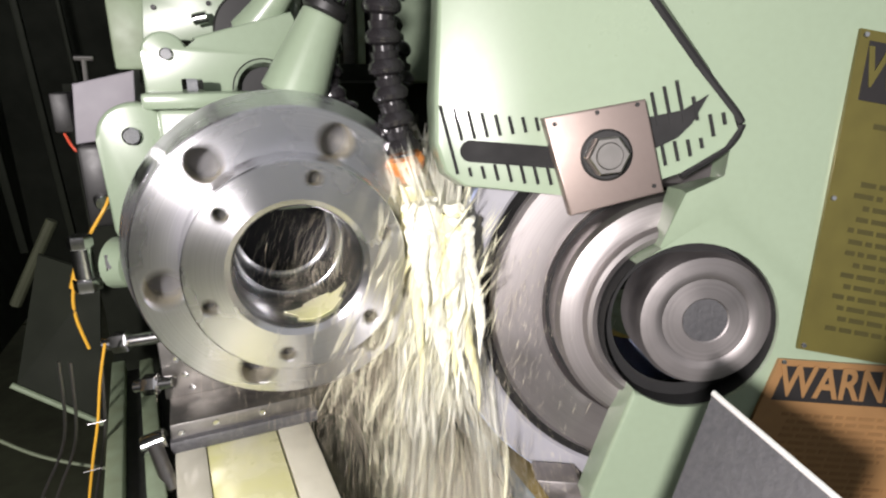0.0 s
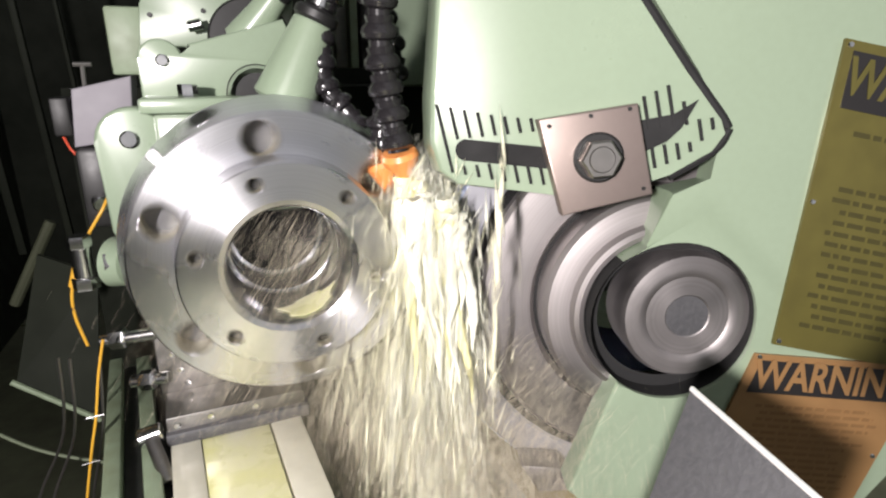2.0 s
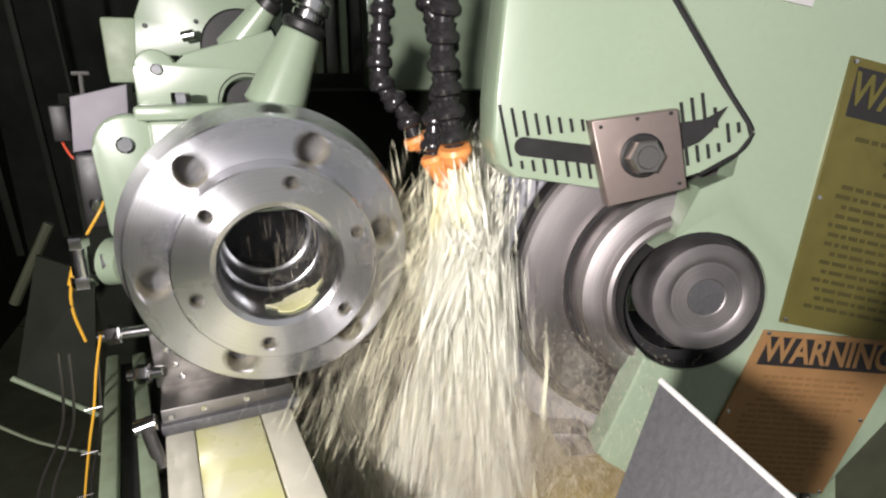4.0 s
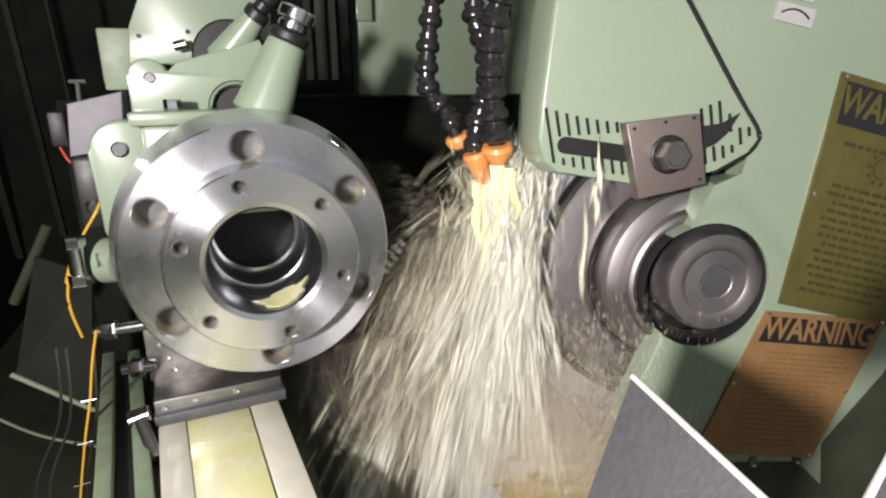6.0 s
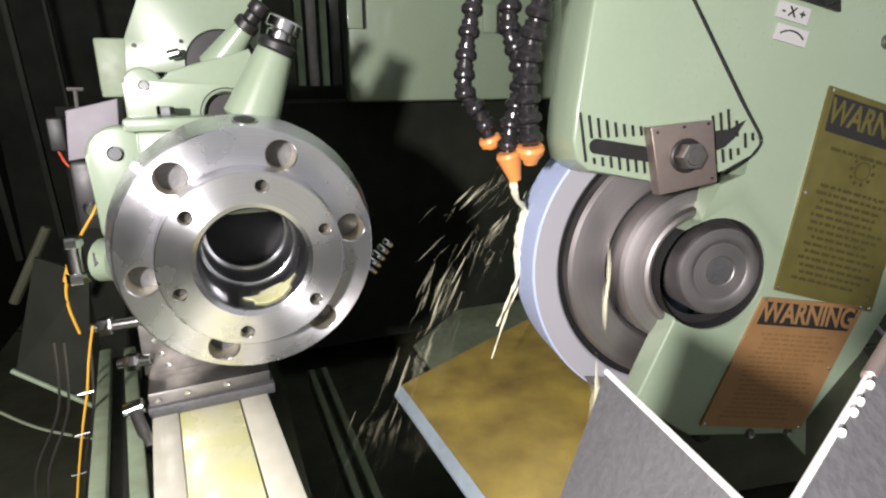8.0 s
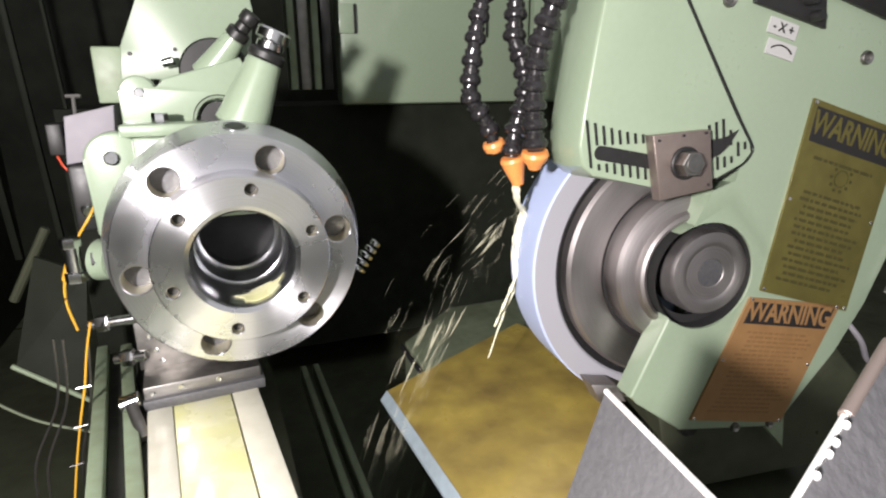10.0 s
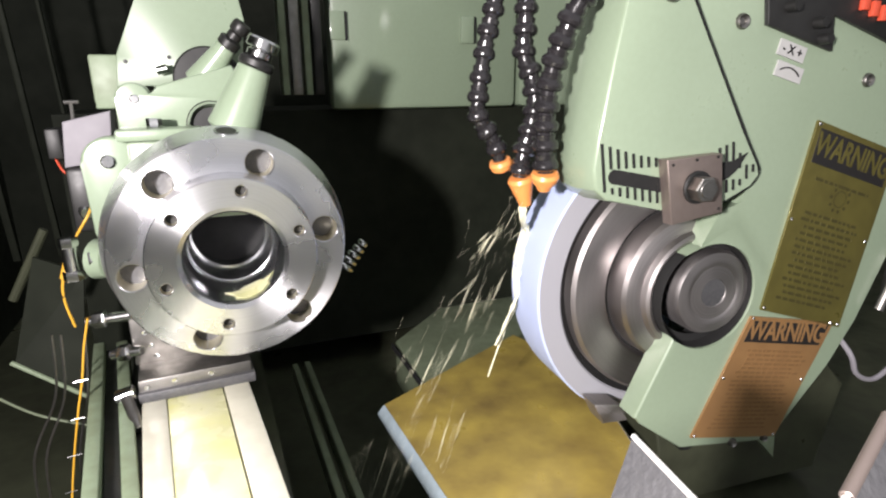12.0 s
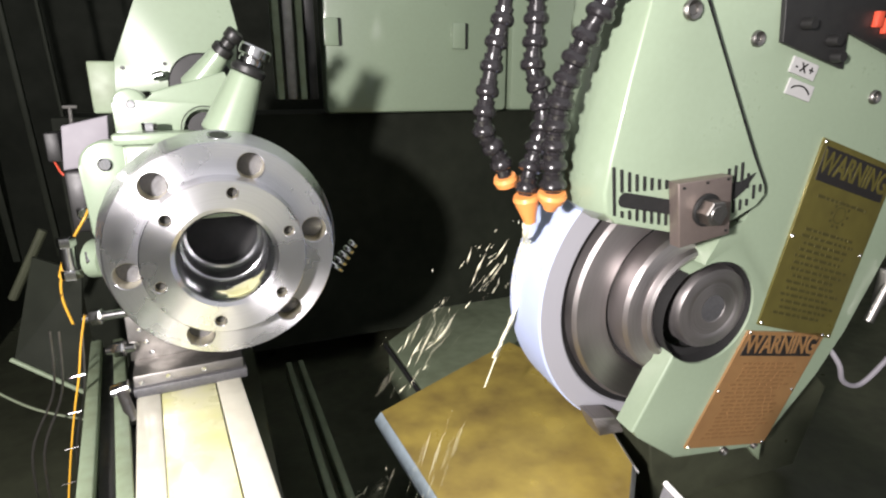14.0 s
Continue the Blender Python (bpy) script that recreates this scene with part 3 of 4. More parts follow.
# ---- wheelhead: x to its right, y into it, z up, from the nose of the spindle ----
def wheelhead():
    root = thing("wheelhead", "pale green grinding wheelhead with guard, wheel and warning plates", "grinding wheelhead")
    # front cover with the cut-out round the spindle nose
    cut = [(-0.036, 0.052)] + arc(0.0, 0.0, 0.0645, 125, -135, 30)
    outline = [(-0.09, 0.42), (-0.08, 0.335), (-0.03, 0.268), (0.019, 0.187), (0.040, 0.150), (0.030, 0.108), (-0.002, 0.104), (-0.018, 0.062)] + cut[1:] + [(-0.09, -0.142), (-0.082, -0.15), (-0.018, -0.198), (0.128, -0.217), (0.205, -0.120), (0.24, -0.06), (0.285, 0.05), (0.33, 0.20), (0.36, 0.42)]
    bm = bmesh.new()
    plate(bm, outline, 0.0, 0.03, 0.003)
    cover = part("cover", bm, GREEN, root)
    bm = bmesh.new()
    plate(bm, [(-0.02, 0.50), (0.05, 0.15), (0.075, -0.05), (0.06, -0.15), (0.13, -0.21), (0.24, -0.06), (0.36, 0.42), (0.36, 0.50)], 0.0305, 0.32)
    part("housing", bm, GREEN, root)
    # black lining puts the shade round the nose into the cut-out wall
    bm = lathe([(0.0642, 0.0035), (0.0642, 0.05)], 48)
    part("nose_recess_shade", bm, SHADOW_BLACK, root)
    # upper wheel guard
    g = [(-0.128, 0.40), (-0.144, 0.329), (-0.156, 0.261), (-0.167, 0.190), (-0.171, 0.158), (-0.167, 0.138), (-0.155, 0.127), (-0.090, 0.112), (-0.04, 0.111), (-0.008, 0.118), (0.022, 0.132), (0.031, 0.143), (0.028, 0.153), (0.004, 0.188), (-0.085, 0.331), (-0.118, 0.40)]
    bm = bmesh.new()
    front = [bm.verts.new((x, -0.014, z)) for x, z in g]
    bm.faces.new(front)
    cxy = Vector((-0.09, 0, 0.21))
    prev = front
    for out, y in ((0.0016, -0.0136), (0.0032, -0.0124), (0.0043, -0.0100), (0.011, 0.020), (0.006, 0.055), (-0.022, 0.10), (-0.05, 0.15)):
        ring = []
        for x, z in g:
            d = (Vector((x, 0, z)) - cxy).normalized()
            k = 1.0 if x < -0.1 else 0.12
            ring.append(bm.verts.new((x + d.x * out * k, y, z + d.z * out * k * 0.3)))
        for i in range(len(g)):
            j = (i + 1) % len(g)
            bm.faces.new((prev[i], prev[j], ring[j], ring[i]))
        prev = ring
    guard = part("wheel_guard", bm, GREEN, root)
    # joint along the guard; a black tube stands in for the shade in the gap
    bm = bmesh.new()
    tube(bm, smooth_line([(-0.114, -0.006, 0.402), (-0.080, -0.006, 0.333), (0.009, -0.006, 0.190), (0.034, -0.006, 0.152), (0.035, -0.006, 0.142), (0.024, -0.006, 0.130), (-0.006, -0.006, 0.116)], 6), 0.0036, 8)
    part("joint", bm, SHADOW_BLACK, root)
    # graduated ribs and slot
    for k in range(22):
        x = -0.163 + k * 0.0088
        top = 0.184 - 0.018 * math.sin(math.pi * min(max((x + 0.166) / 0.168, 0), 1)) if x < 0.004 else 0.17
        bot = 0.134 - 0.018 * math.sin(math.pi * min(max((x + 0.165) / 0.19, 0), 1)) + max(0, x) * 0.5
        if -0.100 < x < -0.028 or top - bot < 0.01:
            continue
        spans = [(bot + 0.002, top)] if not -0.158 < x < -0.1 else [(bot + 0.002, 0.139), (0.158, top)]
        if x > -0.028:
            spans = [(bot + 0.003, 0.140), (0.152, top - 0.002)] if x < 0.012 else [(bot + 0.003, top - 0.015)]
        for z0, z1 in spans:
            if z1 - z0 < 0.004:
                continue
            bm = bmesh.new()
            box(bm, 0, 0, 0, 0.0019, 0.002, (z1 - z0) * 1.01, m=pose(x - 0.14 * ((z0 + z1) / 2 - 0.15), -0.0150, (z0 + z1) / 2, 0, -8, 0))
            part("groove", bm, SHADOW_BLACK, guard)
    bm = bmesh.new()
    plate(bm, arc(-0.150, 0.150, 0.0075, 90, 270, 10) + arc(-0.095, 0.139, 0.0075, -90, 90, 10), -0.0155, -0.0142)
    part("slot", bm, SHADOW_BLACK, guard)
    bm = bmesh.new()
    plate(bm, [(-0.03, 0.158), (-0.005, 0.160), (0.012, 0.168), (0.0, 0.150), (-0.01, 0.142), (-0.03, 0.135)], -0.0155, -0.0142)
    part("slot", bm, SHADOW_BLACK, guard)
    # clamp plate and bolt
    bm = bmesh.new()
    plate(bm, [(-0.101, 0.166), (-0.034, 0.170), (-0.025, 0.108), (-0.088, 0.099)], -0.029, -0.015, 0.0015)
    clamp = part("clamp_plate", bm, BROWN_STEEL, root, "brown steel clamp plate")
    bm = lathe([(0, 0), (0.0155, 0), (0.017, 0.001), (0.017, 0.003), (0, 0.003)], 32, None, Matrix.Translation((-0.062, -0.032, 0.137)))
    part("washer", bm, BLACK, clamp)
    bm = bmesh.new()
    hexnut(bm, (-0.064, -0.032, 0.137), (-0.064, -0.047, 0.137), 0.0135)
    lathe([(0, -0.0005), (0.008, -0.0005), (0.009, 0.001), (0, 0.001)], 24, bm, Matrix.Translation((-0.064, -0.0475, 0.137)))
    part("hex_bolt", bm, GREY_STEEL, clamp)
    for x, z in ((-0.066, 0.165), (-0.040, 0.167), (-0.094, 0.161), (-0.032, 0.113)):
        bm = lathe([(0, 0), (0.0014, 0), (0.0014, 0.002), (0, 0.002)], 10, None, Matrix.Translation((x, -0.0305, z)))
        part("pin", bm, BLACK, clamp)
    # warning plates
    def warning(corner, wide, high, tilt, shear, mat, head, lab, gear, ink):
        m = Matrix.Translation((corner[0], -0.0015, corner[1])) @ Matrix.Rotation(radians(-tilt), 4, "Y")
        bm = bmesh.new()
        plate(bm, [(0, 0), (wide, 0), (wide - shear, -high), (-shear, -high)], -0.0015, 0.0013)
        pl = part("warning_plate", bm, mat, root, lab)
        pl.matrix_local = m
        def at(u, v):
            return u * wide - shear * v, -v * high
        bm = bmesh.new()
        plate(bm, [at(0.05, 0.03), at(0.95, 0.03), at(0.95, head), at(0.05, head)], -0.0022, -0.0014)
        part("heading_panel", bm, PLATE_BLACK, pl)
        x, z = at(0.5, head * 0.54)
        words("heading", "WARNING", wide * 0.187, pose(x, -0.0024, z, 90, 0, 0) @ Matrix.Diagonal((1, 1.35, 1, 1)), mat, pl)
        rng = random.Random(len(lab))
        v = head + 0.06
        while v < 0.93:
            if gear and head + 0.06 < v < head + 0.22:
                v += 0.02
                continue
            u0 = 0.12 + rng.random() * 0.08
            u1 = 0.72 + rng.random() * 0.18
            bm = bmesh.new()
            u = u0
            while u < u1:
                w = 0.03 + rng.random() * 0.07
                plate(bm, [at(u, v), at(min(u + w, u1), v), at(min(u + w, u1), v + 0.016), at(u, v + 0.016)], -0.0019, -0.0014)
                u += w + 0.018
            part("text_line", bm, ink, pl)
            v += 0.036
        if gear:
            x, z = at(0.5, head + 0.13)
            bm = bmesh.new()
            for k in range(10):
                a = 2 * math.pi * k / 10
                lathe([(0, 0), (0.0022, 0), (0.0022, 0.0008), (0, 0.0008)], 8, bm, Matrix.Translation((x + 0.015 * math.cos(a), -0.002, z + 0.015 * math.sin(a))))
            lathe([(0.009, 0), (0.0102, 0), (0.0102, 0.0006), (0.009, 0.0006)], 30, bm, Matrix.Translation((x, -0.002, z)))
            part("emblem", bm, ink, pl)
        for u, w in ((0.03, 0.015), (0.97, 0.015), (0.03, 0.985), (0.97, 0.985), (0.03, 0.5), (0.97, 0.5)):
            x, z = at(u, w)
            bm = lathe([(0, 0), (0.0016, 0), (0.0022, 0.001), (0, 0.001)], 10, None, Matrix.Translation((x, -0.0026, z)))
            part("rivet", bm, CHROME, pl)
    warning((0.119, 0.199), 0.140, 0.226, -17.0, -0.024, BRASS, 0.20, "olive brass warning plate with black heading", True, INK_OLIVE)
    warning((0.063, -0.031), 0.139, 0.163, -10.5, 0.040, COPPER, 0.20, "orange-brown warning plate with black heading", False, INK_BROWN)
    # screws, labels and switch panel
    for x, z, r in ((-0.003, 0.300, 0.008), (0.185, 0.242, 0.008), (-0.102, 0.322, 0.0095), (0.063, -0.206, 0.006), (0.115, -0.21, 0.005)):
        bm = lathe([(0, 0.0), (r * 0.45, 0.0), (r * 0.5, -0.0015), (r * 0.85, -0.003), (r, -0.001), (r, 0.002), (0, 0.002)], 24, None, Matrix.Translation((x, -0.0165 if x < -0.09 else -0.001, z)))
        part("screw", bm, GREY_STEEL, root)
    for x, z, text in ((0.067, 0.272, "- X +"), (0.067, 0.2505, "")):
        m = pose(x, -0.001, z, 0, 15, 0)
        bm = bmesh.new()
        box(bm, 0, 0, 0, 0.038, 0.002, 0.016)
        lb = part("axis_label", bm, LABEL_GREY, root)
        lb.matrix_local = m
        if text:
            words("lettering", text, 0.013, pose(0, -0.0012, 0, 90, 0, 0), PLATE_BLACK, lb)
        else:
            bm = bmesh.new()
            tube(bm, [Vector((0.022 * math.cos(radians(a)), -0.0013, 0.022 * math.sin(radians(a)) - 0.018)) for a in range(50, 131, 8)], 0.0009, 6)
            part("arrow", bm, PLATE_BLACK, lb)
    bm = bmesh.new()
    plate(bm, [(0.018, 0.345), (0.026, 0.297), (0.119, 0.272), (0.112, 0.31), (0.21, 0.28), (0.22, 0.345)], -0.006, -0.0005, 0.001)
    panel = part("switch_panel", bm, BLACK, root)
    for x, z in ((0.150, 0.322), (0.165, 0.316), (0.18, 0.312)):
        bm = bmesh.new()
        box(bm, x, -0.009, z, 0.010, 0.006, 0.016, bevel=0.001)
        part("push_button", bm, RED_LAMP, panel)
    for x, z in ((0.05, 0.315), (0.09, 0.300), (0.1, 0.284)):
        bm = lathe([(0, -0.012), (0.005, -0.012), (0.006, -0.006), (0.006, 0), (0, 0)], 16, None, Matrix.Translation((x, -0.0055, z)))
        part("knob", bm, BLACK, panel)
    bm = bmesh.new()
    plate(bm, [(-0.125, -0.135), (-0.088, -0.142), (-0.074, -0.166), (-0.110, -0.164)], 0.031, 0.060, 0.002)
    part("lower_bracket", bm, HUB_STEEL, root)
    bm = bmesh.new()
    tube(bm, smooth_line([(0.225, 0.02, -0.075), (0.245, 0.0, -0.11), (0.262, 0.0, -0.140), (0.29, 0.0, -0.155), (0.315, 0.0, -0.15), (0.35, 0.0, -0.12)], 8), 0.0035, 8)
    part("cable", bm, GREY_BOX, root)
    # side lever
    bm = bmesh.new()
    rod_between(bm, (0.262, -0.012, -0.045), (0.29, -0.012, 0.03), 0.006, 14)
    box(bm, 0.29, -0.006, 0.0, 0.03, 0.012, 0.05, bevel=0.002)
    part("latch", bm, GREY_STEEL, root)

    # the wheel, its flanges and the spindle nose
    wheel = new("wheel")
    wheel.parent = root
    tagged(wheel, "pale blue grinding wheel on stepped dark steel flanges")
    bm = lathe([(0.1865, 0.0645), (0.1885, 0.067), (0.1885, 0.140), (0.186, 0.1425), (0.06, 0.1425)], 160)
    part("abrasive_rim", bm, WHEEL_WHITE, wheel)
    bm = lathe([(0.152, 0.072), (0.1600, 0.0645), (0.1865, 0.0643)], 160)
    part("wheel_face", bm, WHEEL_GREY, wheel)
    # the near-black rings paint the shade down in the gaps between the steps
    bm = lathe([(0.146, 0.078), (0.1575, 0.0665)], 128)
    part("groove_shade_ring", bm, SHADOW_BLACK, wheel)
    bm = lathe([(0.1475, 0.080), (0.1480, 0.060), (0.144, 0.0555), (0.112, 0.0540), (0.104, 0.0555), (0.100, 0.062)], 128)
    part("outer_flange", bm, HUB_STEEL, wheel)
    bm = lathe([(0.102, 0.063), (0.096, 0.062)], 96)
    part("groove_shade_ring", bm, SHADOW_BLACK, wheel)
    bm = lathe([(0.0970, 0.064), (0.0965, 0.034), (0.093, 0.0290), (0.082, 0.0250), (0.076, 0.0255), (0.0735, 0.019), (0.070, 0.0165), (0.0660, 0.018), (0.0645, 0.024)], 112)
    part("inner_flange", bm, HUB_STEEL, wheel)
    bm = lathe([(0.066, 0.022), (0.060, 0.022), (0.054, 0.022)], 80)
    part("groove_shade_ring", bm, SHADOW_BLACK, wheel)
    nose_at = Matrix.Translation((0.015, 0.014, 0.0))
    bm = lathe([(0.0525, 0.040), (0.0525, 0.002), (0.0495, -0.0030), (0.040, -0.0045), (0.035, -0.0040), (0.033, -0.0028), (0.018, -0.0033), (0.017, -0.0025)], 96)
    nose = part("spindle_nose", bm, HUB_STEEL, root, "dark turned steel spindle nose")
    nose.matrix_local = nose_at
    bm = lathe([(0.0175, -0.0024), (0.0, -0.0024)], 48)
    part("centre_cap", bm, DARK_STEEL, nose)

    # lower housing, gusset and plug below the cover
    bm = bmesh.new()
    plate(bm, [(-0.01, -0.19), (0.25, -0.12), (0.33, -0.20), (0.30, -0.34), (0.02, -0.34)], 0.06, 0.26, 0.004)
    low = part("lower_housing", bm, DARK_GREEN, root, "dark oily green lower housing")
    bm = bmesh.new()
    plate(bm, [(0.124, -0.219), (0.170, -0.214), (0.176, -0.275)], 0.030, 0.040, 0.001)
    part("gusset", bm, GREEN_DULL, low)
    bm = lathe([(0, -0.006), (0.008, -0.006), (0.010, -0.004), (0.013, 0.0), (0.013, 0.012), (0, 0.012)], 24, None, Matrix.Translation((0.036, 0.050, -0.233)))
    part("plug", bm, BLACK, low)

    # segmented coolant hoses with orange nozzles
    for pts, r, nz in ((
        [(-0.236, 0.085, 0.42), (-0.240, 0.083, 0.332), (-0.250, 0.082, 0.286), (-0.258, 0.080, 0.240), (-0.259, 0.080, 0.208), (-0.242, 0.080, 0.183), (-0.2337, 0.080, 0.1603)], 0.0122, (-0.229, 0.082, 0.148)), (
        [(-0.206, 0.085, 0.42), (-0.207, 0.080, 0.332), (-0.208, 0.078, 0.298), (-0.210, 0.075, 0.270), (-0.203, 0.070, 0.248), (-0.200, 0.066, 0.219), (-0.206, 0.063, 0.195), (-0.215, 0.060, 0.169), (-0.218, 0.060, 0.1435)], 0.0133, (-0.209, 0.064, 0.112)), (
        [(-0.138, 0.000, 0.42), (-0.176, 0.006, 0.332), (-0.189, 0.012, 0.304), (-0.196, 0.018, 0.282), (-0.202, 0.024, 0.257), (-0.205, 0.029, 0.228), (-0.205, 0.032, 0.202), (-0.203, 0.034, 0.176), (-0.201, 0.035, 0.151)], 0.0142, (-0.199, 0.041, 0.132))):
        line = smooth_line(pts, 8)
        bm = bmesh.new()
        tube(bm, line, r * 0.62, 12)
        hose = part("coolant_hose", bm, HOSE_BLACK, root, "segmented glossy black coolant hose")
        bead = lathe([(r * 0.6, -0.0085), (r * 0.78, -0.0080), (r * 0.72, -0.003), (r * 0.93, 0.0000), (r * 1.0, 0.0035), (r * 0.93, 0.0068), (r * 0.72, 0.0088), (r * 0.6, 0.0088)], 18)
        me = None
        dist, last = 0.0, line[0]
        for i in range(1, len(line)):
            dist += (line[i] - last).length
            last = line[i]
            if dist >= 0.0190:
                dist = 0.0
                d = (line[min(i + 1, len(line) - 1)] - line[i - 1]).normalized()
                mm = Matrix.Translation(line[i]) @ d.to_track_quat("Y", "Z").to_matrix().to_4x4()
                if me is None:
                    ob = part("segment", bead, HOSE_BLACK, hose)
                    me = ob.data
                else:
                    ob = new("segment", me)
                    ob.parent = hose
                ob.matrix_local = mm
        bm = bmesh.new()
        p, q = Vector(pts[-1]), Vector(nz)
        d = (q - p).length
        lathe([(0, -0.001), (r * 0.95, 0.0), (r * 1.08, 0.004), (r * 0.95, 0.010), (r * 0.6, d * 0.8), (r * 0.5, d), (r * 0.35, d), (r * 0.35, d * 0.6), (0, d * 0.6)], 24, bm, along(p, q))
        part("nozzle", bm, ORANGE, hose, "orange coolant nozzle")
    return root, wheel


HEAD, WHEEL = wheelhead()


# ---- amber tray and channel below the wheel ----
def tray():
    root = thing("drip_tray", "amber coolant-stained tray below the grinding wheel", "tray")
    rim = [(0.194, 0.11), (0.335, 0.178), (0.49, 0.25), (0.535, 0.10), (0.458, -0.134), (0.33, -0.27), (0.209, -0.27)]
    bm = bmesh.new()
    f = bm.faces.new([bm.verts.new((x, y, -0.30)) for x, y in rim])
    r = bmesh.ops.extrude_face_region(bm, geom=[f])
    bmesh.ops.translate(bm, vec=(0, 0, -0.012), verts=[e for e in r["geom"] if isinstance(e, bmesh.types.BMVert)])
    part("plate", bm, AMBER, root)
    # the left fold carries its blue highlight as plain colour
    for (x0, y0), (x1, y1), mt, lab, w in ((rim[0], rim[6], BLUE_HIGHLIGHT, "folded edge with its blue highlight painted on", 0.010), (rim[3], rim[4], LABEL_GREY, "pale grey folded edge", 0.010), (rim[4], rim[5], LABEL_GREY, "pale grey folded edge", 0.006)):
        d = Vector((x1 - x0, y1 - y0, 0))
        n = Vector((-d.y, d.x, 0)).normalized() * (w if mt == LABEL_GREY else -w)
        a, c = Vector((x0, y0, -0.299)), Vector((x1, y1, -0.299))
        bm = bmesh.new()
        top = [bm.verts.new(p) for p in (a, c, c + n + Vector((0, 0, -0.012)), a + n + Vector((0, 0, -0.012)))]
        low = [bm.verts.new(v.co + Vector((0, 0, -0.004))) for v in top]
        bm.faces.new(top)
        bm.faces.new(low[::-1])
        for k in range(4):
            bm.faces.new((top[k], top[(k + 1) % 4], low[(k + 1) % 4], low[k]))
        part("edge", bm, mt, root, lab)
    global TRAY
    TRAY = root
    root = thing("bed_casting", "dull green casting on the machine bed behind the tray", "casting")
    bm = bmesh.new()
    vs = [bm.verts.new((x, y, -0.345)) for x, y in ((0.307, 0.44), (0.297, 0.10), (0.80, 0.10), (0.95, 0.80), (0.66, 0.75))]
    f = bm.faces.new(vs)
    r = bmesh.ops.extrude_face_region(bm, geom=[f])
    bmesh.ops.translate(bm, vec=(0, 0, -0.0945), verts=[e for e in r["geom"] if isinstance(e, bmesh.types.BMVert)])
    bmesh.ops.bevel(bm, geom=list(f.edges), offset=0.004, segments=2, affect="EDGES", profile=0.5)
    part("body", bm, OLIVE, root)
    bm = bmesh.new()
    box(bm, 0.2975, 0.27, -0.352, 0.004, 0.33, 0.012, bevel=0.001)
    part("edge_strip", bm, SHADOW_BLACK, root, "dark strip along the edge of the casting")
    for x in (0.085, 0.105):
        root = thing("bed_rail", "dark green rail along the machine bed", "rail", group="bed rails")
        bm = bmesh.new()
        box(bm, x, 0.0, -0.30, 0.009, 0.6, 0.03, bevel=0.001)
        part("bar", bm, OLIVE, root)


tray()


def way_cover():
    root = thing("way_cover", "dark folded sheet-steel way cover with bright edges", "way cover")

    def sheet(a, b, c, d, name):
        a, b, c, d = (Vector(p) * 0.75 for p in (a, b, c, d))
        bm = bmesh.new()
        n = (b - a).cross(d - a).normalized() * 0.002
        f = [bm.verts.new(p) for p in (a, b, c, d)]
        k = [bm.verts.new(p + n) for p in (a, b, c, d)]
        bm.faces.new(f)
        bm.faces.new(k[::-1])
        for i in range(4):
            bm.faces.new((f[i], f[(i + 1) % 4], k[(i + 1) % 4], k[i]))
        sh = part(name, bm, DARK_STEEL, root)
        bm = bmesh.new()
        rod_between(bm, a, b, 0.0016, 10)
        part("edge", bm, BRIGHT_EDGE, sh, "bright worn edge")
        return sh

    sheet((0, 0, 0), (-0.003, -0.165, -0.024), (-0.075, -0.19, -0.17), (-0.075, -0.022, -0.155), "sheet")
    return root


def side_plate():
    root = thing("side_plate", "dark speckled steel plate with a bright studded edge", "steel plate")
    a, b, c, d = (Vector(p) * 0.75 for p in ((0.023, -0.161, 0.105), (-0.087, -0.196, 0.065), (-0.061, -0.224, 0.042), (0.053, -0.188, 0.078)))
    n = (b - a).cross(d - a).normalized() * 0.002
    bm = bmesh.new()
    f = [bm.verts.new(p) for p in (a, b, c, d)]
    k = [bm.verts.new(p + n) for p in (a, b, c, d)]
    bm.faces.new(f)
    bm.faces.new(k[::-1])
    for i in range(4):
        bm.faces.new((f[i], f[(i + 1) % 4], k[(i + 1) % 4], k[i]))
    sheet = part("sheet", bm, DARK_STEEL, root)
    for p, q, mt, r, lab in ((a, a.lerp(b, 0.40), BROWN_STEEL, 0.0022, "brown rolled end"), (a.lerp(b, 0.40), b, BRIGHT_EDGE, 0.0013, "bright worn edge")):
        bm = bmesh.new()
        rod_between(bm, p, q, r, 12)
        part("edge", bm, mt, sheet, lab)
    for u in (0.44, 0.52, 0.57, 0.66):
        p = a.lerp(b, u) + Vector((-0.001, -0.002, 0.001))
        bm = bmesh.new()
        rod_between(bm, p, p + Vector((-0.002, -0.001, 0.002)), 0.0010, 12)
        part("stud", bm, BRIGHT_EDGE, sheet)
    return root


COVER = way_cover()
SIDE_PLATE = side_plate()


